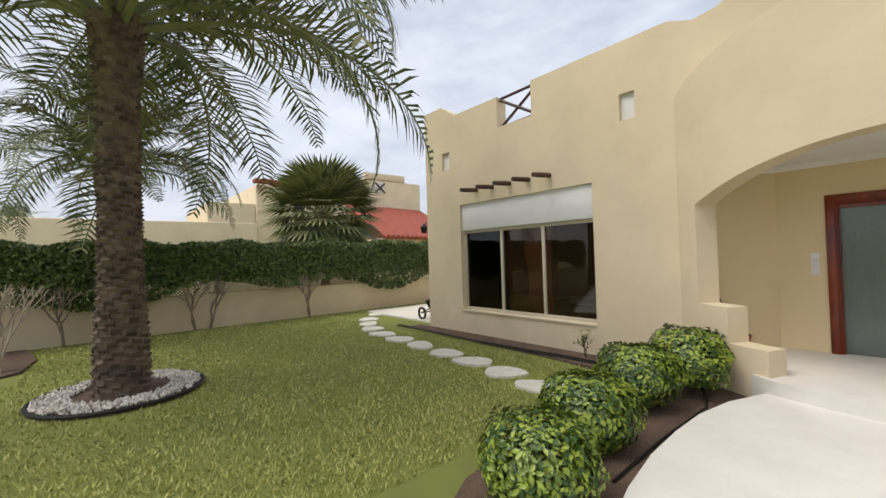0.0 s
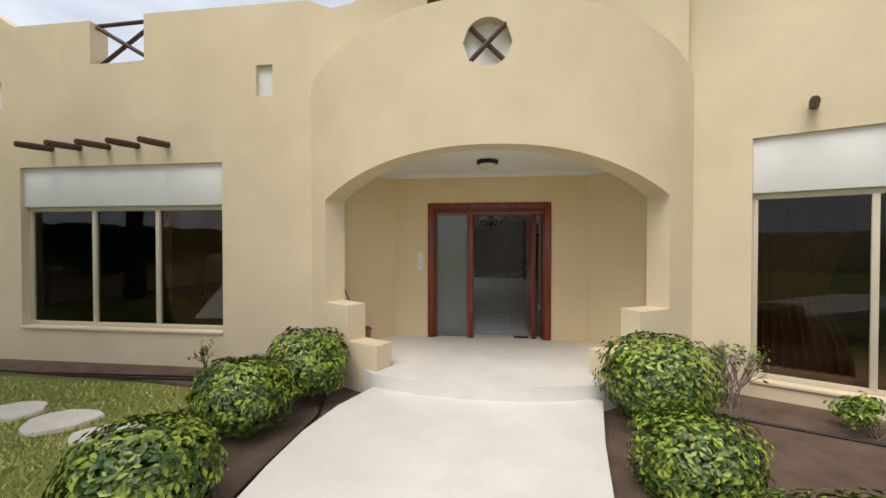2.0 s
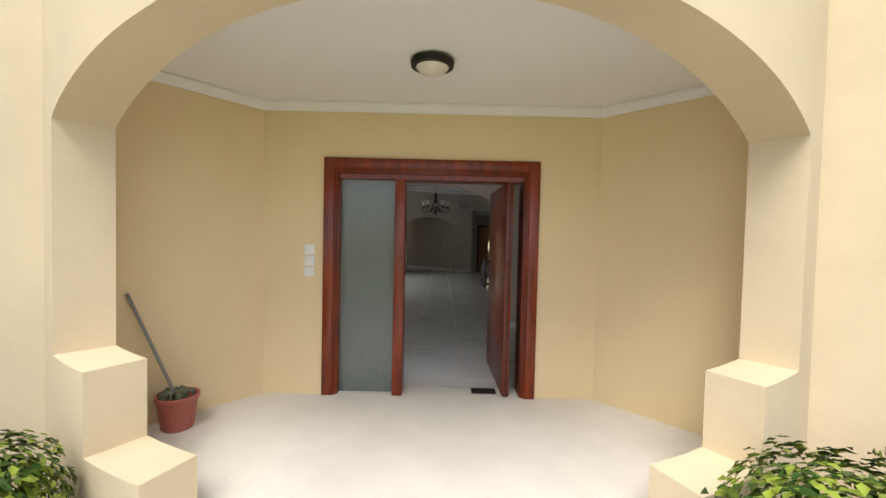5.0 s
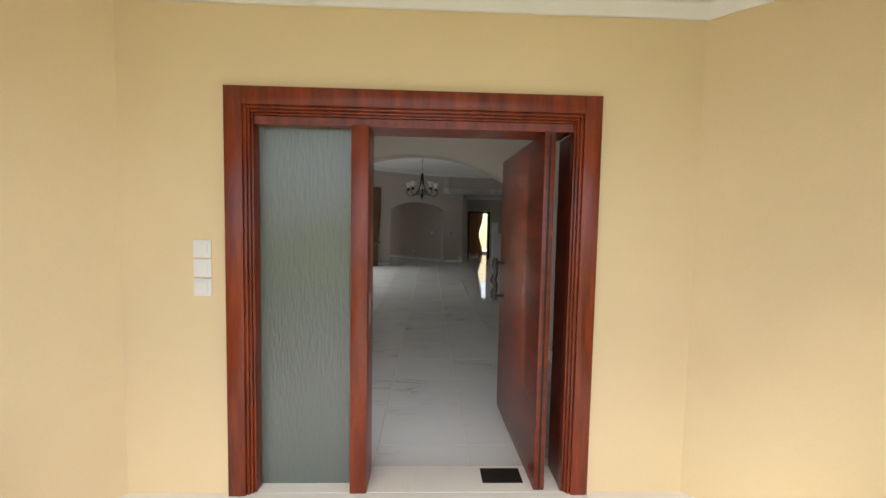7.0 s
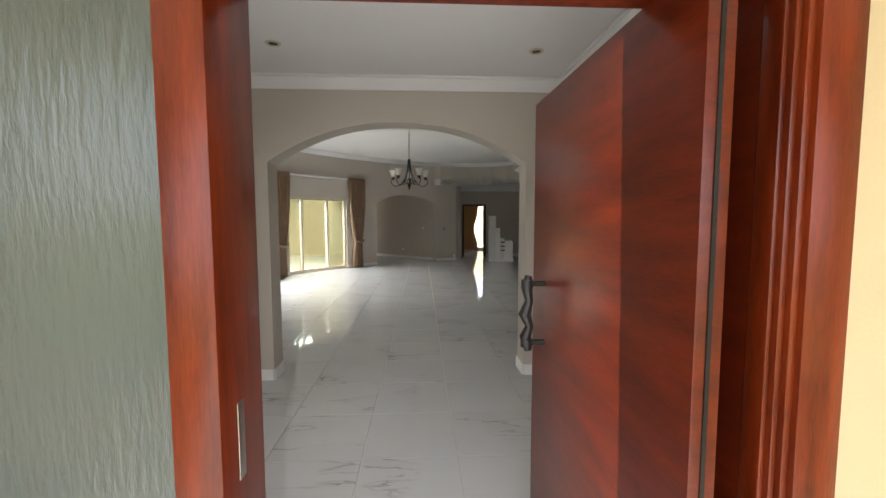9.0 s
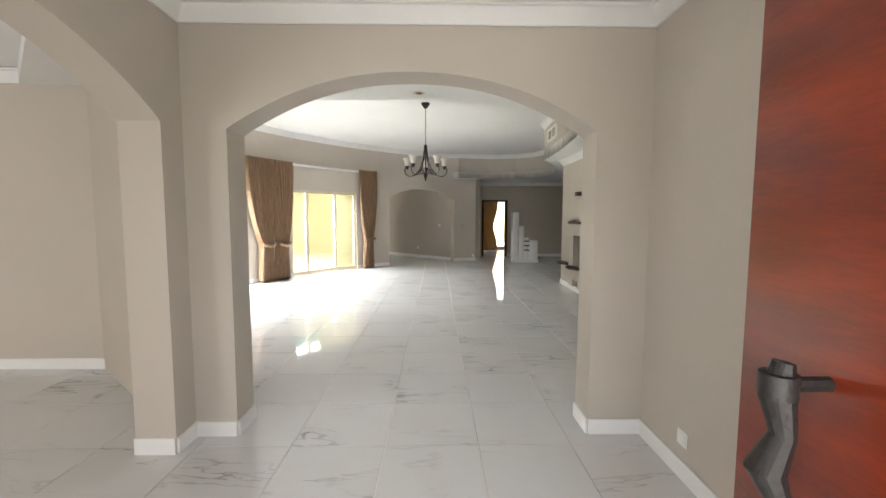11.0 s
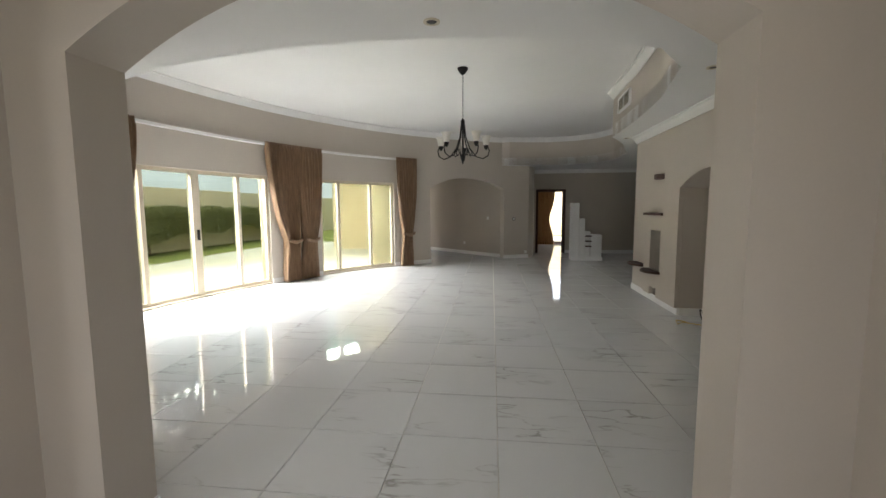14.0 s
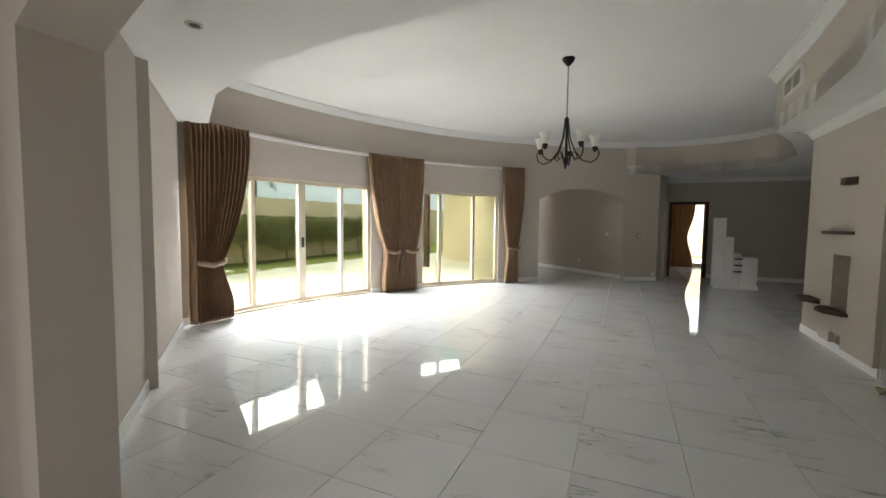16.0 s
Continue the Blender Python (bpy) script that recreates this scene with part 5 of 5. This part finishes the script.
def ring_curtain(d0, d1, t0, t1, b0, b1, label, phase):
    """A pleated satin curtain hung on the rail between d0 and d1, gathered to t0..t1 by a tie and falling to b0..b1."""
    e = thing("curtain", label, "curtain", (0, 0, 0), "satin curtains of the garden windows")
    bm = bmesh.new()
    nz, pl = 44, max(5, int((d1 - d0) * 2.4))
    nx = pl * 10
    rows = []
    zt, zb, tie = 2.70, 0.015, 0.82
    for i in range(nz + 1):
        t = i / nz
        z = zt + (zb - zt) * t
        if z > tie:
            f = 1 - (z - tie) / (zt - tie)
            f = f ** 2.2
            l, r_ = d0 + (t0 - d0) * f, d1 + (t1 - d1) * f
        else:
            f = min(1.0, (tie - z) / (tie - zb) * 1.3)
            f = f * f * (3 - 2 * f)
            l, r_ = t0 + (b0 - t0) * f, t1 + (b1 - t1) * f
        dense = (d1 - d0) / max(0.4, r_ - l)
        amp = 0.052 + 0.022 * min(2.0, dense - 1) * (1 if z > tie - 0.2 else 0.8)
        if z > zt - 0.1:
            amp *= 0.5
        row = []
        for j in range(nx + 1):
            u = j / nx
            wob = 0.25 * math.sin(5 * u + phase + 1.5 * t)
            rad = WR - 0.135 + amp * math.sin(2 * math.pi * pl * u + phase + wob) + 0.008 * math.sin(17 * u + 9 * t + phase)
            d = l + (r_ - l) * u + 0.05 * math.sin(7 * t + 11 * u)
            row.append(bm.verts.new((WX + rad * math.cos(radians(180 - d)), WY + rad * math.sin(radians(180 - d)), z)))
        rows.append(row)
    for a, b in zip(rows, rows[1:]):
        for j in range(nx):
            bm.faces.new((a[j], a[j + 1], b[j + 1], b[j]))
    cl = part("cloth", bm, M_CURTAIN, e, angle=80)
    md = cl.modifiers.new("thick", "SOLIDIFY")
    md.thickness = 0.004
    tb = bmesh.new()
    n = 12
    pts = []
    for k in range(n + 1):
        d = t0 - 0.25 + (t1 - t0 + 0.5) * k / n
        rr = WR - 0.235 - 0.03 * math.sin(math.pi * k / n)
        pts.append((WX + rr * math.cos(radians(180 - d)), WY + rr * math.sin(radians(180 - d)), tie - 0.03 + 0.05 * abs(2 * k / n - 1)))
    for p, q in zip(pts, pts[1:]):
        vs = [tb.verts.new((x, y, z + o)) for (x, y, z), o in ((p, -0.035), (q, -0.035), (q, 0.035), (p, 0.035))]
        tb.faces.new(vs)
    bmesh.ops.remove_doubles(tb, verts=tb.verts[:], dist=1e-4)
    tbo = part("tieback", tb, M_CURTAIN, e)
    m2 = tbo.modifiers.new("thick", "SOLIDIFY")
    m2.thickness = 0.012
    return e


ring_curtain(2.6, 8.6, 3.0, 5.4, 2.8, 6.6, "brown satin curtain with pencil pleats tied back beside the window", 0.3)
ring_curtain(23.6, 28.2, 26.0, 27.8, 25.6, 28.0, "brown satin curtain tied back beside a matching panel", 1.1)
ring_curtain(28.1, 32.2, 28.9, 30.6, 28.3, 31.0, "brown satin curtain tied back near the wall pier", 2.3)
ring_curtain(45.2, 49.2, 46.3, 48.0, 45.9, 48.3, "narrow brown satin curtain tied back by the niche", 3.0)


# ---- chandelier ----
def chandelier(x, y):
    e = thing("chandelier", "dark iron chandelier with five frosted bell shades on a chain", "chandelier", (x, y, HIGH))
    part("ceiling_cup", lathe(bmesh.new(), [(0.075, 0.0), (0.07, -0.03), (0.03, -0.08), (0.012, -0.095)], 20), M_BLACK, e)
    ch = bmesh.new()
    for k in range(24):
        z = -0.09 - 0.0262 * k
        c = [(0.009 * math.cos(a) if k % 2 else 0.0, 0.0 if k % 2 else 0.009 * math.cos(a), z - 0.013 + 0.018 * math.sin(a)) for a in [2 * math.pi * i / 8 for i in range(9)]]
        tube(ch, c, 0.0028, 5, False)
    part("chain", ch, M_BLACK, e)
    part("column", lathe(bmesh.new(), [(0.012, -0.70), (0.03, -0.72), (0.03, -0.745), (0.012, -0.77), (0.01, -1.18), (0.03, -1.2), (0.035, -1.24), (0.02, -1.27), (0.012, -1.31), (0.004, -1.33)], 14), M_BLACK, e)
    glassm = material("alabaster_glass", (0.82, 0.79, 0.72), 0.45, (0.72, 0.69, 0.62), 12, 60, 0.05)
    for k in range(5):
        a = 2 * math.pi * k / 5 + 0.31
        ca, sa_ = math.cos(a), math.sin(a)
        prof = [(0.02, -0.74), (0.045, -0.95), (0.10, -1.10), (0.20, -1.22), (0.30, -1.245), (0.375, -1.20), (0.395, -1.13), (0.37, -1.07), (0.335, -1.085)]
        arm = part("arm", tube(bmesh.new(), [(q * ca, q * sa_, z) for q, z in prof], 0.0085, 7), M_BLACK, e)
        part("scroll", tube(bmesh.new(), [(q * ca, q * sa_, z) for q, z in ((0.03, -1.22), (0.07, -1.12), (0.12, -1.13), (0.14, -1.19), (0.11, -1.22), (0.09, -1.19))], 0.007, 6), M_BLACK, e)
        part("lamp_cup", lathe(bmesh.new(), [(0.012, -1.12), (0.03, -1.085), (0.035, -1.06), (0.018, -1.05)], 14, (0.345 * ca, 0.345 * sa_, 0)), M_BLACK, e)
        part("shade", lathe(bmesh.new(), [(0.022, -1.055), (0.042, -1.04), (0.05, -0.99), (0.058, -0.955), (0.078, -0.925), (0.074, -0.925), (0.052, -0.957), (0.044, -0.99), (0.036, -1.03)], 20, (0.345 * ca, 0.345 * sa_, 0)), glassm, e, "frosted white bell-shaped glass")
    return e


chandelier(0.1, 8.22)


def spotlight(x, y, z):
    e = thing("recessed_spotlight", "small round recessed spotlight switched off in the ceiling", "spotlight", (x, y, z), "recessed ceiling spotlights")
    part("rim", lathe(bmesh.new(), [(0.055, 0.0), (0.055, -0.006), (0.04, -0.008), (0.036, -0.001)], 20), M_ALU, e)
    part("bulb", lathe(bmesh.new(), [(0.034, -0.001), (0.03, -0.004), (0.005, -0.005)], 16), M_BLACK, e)


for x, y, z in ((-0.72, 2.93, CEIL), (1.22, 2.98, CEIL), (0.12, 5.02, RINGZ), (2.42, 6.2, RINGZ), (-1.8, 4.8, RINGZ), (2.85, 9.9, RINGZ)):
    spotlight(x, y, z)

# air vent on the soffit
dv = Vector((2.58 - 2.5, 9.8 - 8.3)).normalized()
av = thing("air_vent", "grey louvred air vent on the taupe soffit face", "air vent", (2.528, 9.0, 3.06))
av.rotation_euler = (0, 0, math.atan2(dv.y, dv.x))
part("backing", boxed(-0.30, 0.30, 0.012, 0.016, -0.09, 0.09), M_BLACK, av)
fr = bmesh.new()
for q in ((-0.33, 0.33, 0.09, 0.115), (-0.33, 0.33, -0.115, -0.09), (-0.33, -0.30, -0.09, 0.09), (0.30, 0.33, -0.09, 0.09)):
    box(fr, q[0], q[1], -0.01, 0.03, q[2], q[3], 0.003)
part("frame", fr, M_WHITE, av)
for k in range(6):
    part("slat", boxed(-0.30, 0.30, 0.014, 0.026, -0.078 + 0.03 * k, -0.071 + 0.03 * k), M_ALU, av)
part("divider", boxed(-0.008, 0.008, 0.014, 0.028, -0.09, 0.09), M_WHITE, av)

# ---- feature wall: shelves and niches ----
def wall_x(y):
    return 3.03 - (9.9 - y) / 5.9 * 0.10


def shelf(y0, y1, z, depth, th=0.035):
    x = wall_x((y0 + y1) / 2)
    out = [(x, y0), (x - depth * 0.55, y0), (x - depth, y0 + (y1 - y0) * 0.3), (x - depth, y0 + (y1 - y0) * 0.7), (x - depth * 0.55, y1), (x, y1)]
    tagged(part("wall_shelf", prism(out, z - th, z), M_DARKWOOD), "dark wooden shelf on the taupe feature wall", "shelf", "dark shelves of the feature wall")


shelf(8.49, 9.2, 1.36, 0.15)
shelf(9.2, 9.7, 0.52, 0.2)
shelf(8.5, 9.0, 0.50, 0.22)
shelf(8.49, 8.75, 1.92, 0.13, 0.07)
# raised surround of the arched recess
def surround(s):
    return (wall_x(9.9 - s) - 0.003, 9.9 - s)


def sur_spans(s):
    y = 9.9 - s
    if 6.22 < y < 7.97:
        u = abs(y - 7.095) / 0.875
        return [(1.69 + 0.2 * (1 - u ** 2.2), 2.05)]
    if y > 8.49:
        if abs(y - 8.78) < 0.14:
            return [(0.23, 0.5), (1.1, 1.33)]
        return [(0.10, 0.5), (1.1, 1.33)] if 8.54 < y < 8.93 else [(0.10, 1.33)]
    return [(0.10, 2.05)]


structure("trim_recess", sheet(surround, 0.7, 4.4, -0.05, sur_spans, (0.97, 0.98, 1.26, 1.36, 1.41, 1.93, 3.68), 0.06), M_TAUPE, "raised plaster surround of the arched recess", "surround")

# cable coil on the floor
cb = bmesh.new()
for j in range(4):
    tube(cb, [((0.09 + 0.012 * j) * math.cos(a), 0.02 * j + (0.07 + 0.01 * j) * math.sin(a) * 0.4, 0.10 + (0.085 + 0.01 * j) * math.sin(a) + 0.01 * math.sin(3 * a)) for a in [2 * math.pi * i / 24 for i in range(25)]], 0.006, 5)
tube(cb, [(0.0, 0.05, 0.19), (0.1, 0.0, 0.27), (0.16, -0.02, 0.36)], 0.006, 5)
co = part("cable_coil", cb, M_BLACK)
co.matrix_basis = pose(3.12, 7.4 + INNER, 0.0, 0, 0, 80)
tagged(co, "coil of black cable hanging on the recess floor", "cable")
cy = bmesh.new()
tube(cy, [(3.1, 7.45, 0.008), (2.9, 7.6, 0.008), (2.8, 7.5, 0.008), (2.86, 7.7, 0.008), (2.95, 7.62, 0.008)], 0.006, 5)
tagged(part("cable", cy, material("yellow_cable", (0.5, 0.33, 0.06), 0.5)), "loose yellow cable lying on the floor tiles", "cable")

# ---- stepped partition and inner door ----
pt = thing("stepped_partition", "white stepped plaster partition beside the stairs", "partition", (2.75, 13.9, 0))
for x0, x1, z in ((-0.05, 0.15, 1.58), (0.15, 0.31, 1.15), (0.31, 0.46, 0.80), (0.46, 0.75, 0.71)):
    part("step", boxed(x0, x1, -0.05 * (x0 > 0.4), 0.32, 0.0, z, 0.012), M_WHITE, pt)
for z in (0.38, 0.52, 0.66):
    part("shelf", boxed(0.32, 0.47, -0.09, -0.001, z, z + 0.03, 0.004), M_DARKWOOD, pt)
structure("baseboard", boxed(2.7, 3.52, 13.83, 13.845, 0, 0.1), M_WHITE, "white painted baseboard", "baseboard")

dr = tagged(base("door_2"), "dark-framed open doorway to a sunlit room", "door frame", kind="structure")
f = bmesh.new()
box(f, 1.93, 2.0, 15.80, 16.08, 0, 2.04, 0.006)
box(f, 2.785, 2.855, 15.80, 16.08, 0, 2.04, 0.006)
box(f, 2.0, 2.785, 15.80, 16.08, 1.965, 2.04, 0.006)
part("frame", f, M_DARKWOOD, dr)
d3 = tagged(base("door_3"), "dark wooden door in the passage beyond the arch", "door", kind="structure")
part("leaf", boxed(-2.29, -2.22, 14.5, 15.4, 0.0, 2.0, 0.006), M_DARKWOOD, d3)
# back room: window wall with an orange-brown curtain
structure("wall_back_room_north", sheet(line((0.6, 19.2), (8.4, 19.2)), 0, 7.8, 0.2, lambda s: [(-0.3, 0.0), (2.3, 2.8)] if 1.75 < s < 4.2 else [(-0.3, 2.8)], (1.75, 4.2)), M_TAUPE, "taupe back room wall with a tall window", "wall")
structure("wall_back_room_west", boxed(0.6, 0.8, 16.1, 19.2, -0.3, 2.8), M_TAUPE, "taupe back room side wall", "wall")
M_AMBER = material("amber_curtain", (0.42, 0.22, 0.08), 0.6, (0.32, 0.16, 0.06), 6, 120, 0.1, stretch=(3, 3, 0.4))
cc = drape("curtain", 2.15, 3.0, 19.05, 0.0, 2.5, 2.35, "amber brown curtain beside the far sunlit window")
cc.data.materials[0] = M_AMBER
structure("garden_wall", boxed(-2.2, 16, 30, 30.3, -0.6, 3.0, 0.01), M_CREAM, "cream garden wall behind the villa", "garden wall")
structure("terrace", boxed(0, 8.5, 19.5, 24, LAWN - 0.1, -0.03), M_STONE, "pale stone paved terrace behind the villa", "terrace")

# ---- polished floor tiles ----
TS = 0.6
X0, Y0 = -0.04, 3.5


def tile_bm(bm, cx, cy, sx, sy):
    e = 0.0015
    a = [bm.verts.new((cx + ux * (sx / 2 - e), cy + uy * (sy / 2 - e), -0.006)) for ux, uy in ((-1, -1), (1, -1), (1, 1), (-1, 1))]
    b = [bm.verts.new((cx + ux * (sx / 2 - e - 0.0015), cy + uy * (sy / 2 - e - 0.0015), 0.0)) for ux, uy in ((-1, -1), (1, -1), (1, 1), (-1, 1))]
    bm.faces.new(b)
    for k in range(4):
        bm.faces.new((a[k], a[(k + 1) % 4], b[(k + 1) % 4], b[k]))


one = bmesh.new()
tile_bm(one, 0, 0, TS, TS)
TILE = mesh("tile", one, M_MARBLE, 0)
floor_ob = bpy.data.objects["floor"]
rest = bmesh.new()
count = 0
for i in range(-13, 14):
    for j in range(-5, 27):
        cx, cy = X0 + TS * (i + 0.5), Y0 + TS * (j + 0.5)
        if cy < 1.1 or (math.hypot(cx - WX, cy - WY) > WR + 0.3 and cx < 1.5 and cy > 6.4 and not (cx > -2.4 and cy > 12.6)):
            continue
        if -4 <= i <= 4 and -5 <= j <= 18 and count < 290:
            ob = new("tile", TILE)
            ob.location = (cx, cy, 0)
            ob.parent = floor_ob
            count += 1
        else:
            tile_bm(rest, cx, cy, TS, TS)
for i in range(-13, 14):
    tile_bm(rest, X0 + TS * (i + 0.5), 0.975, TS, 0.25)
rt2 = part("tiles", rest, M_MARBLE, floor_ob, angle=0)
rt2["kind"] = "stuff"
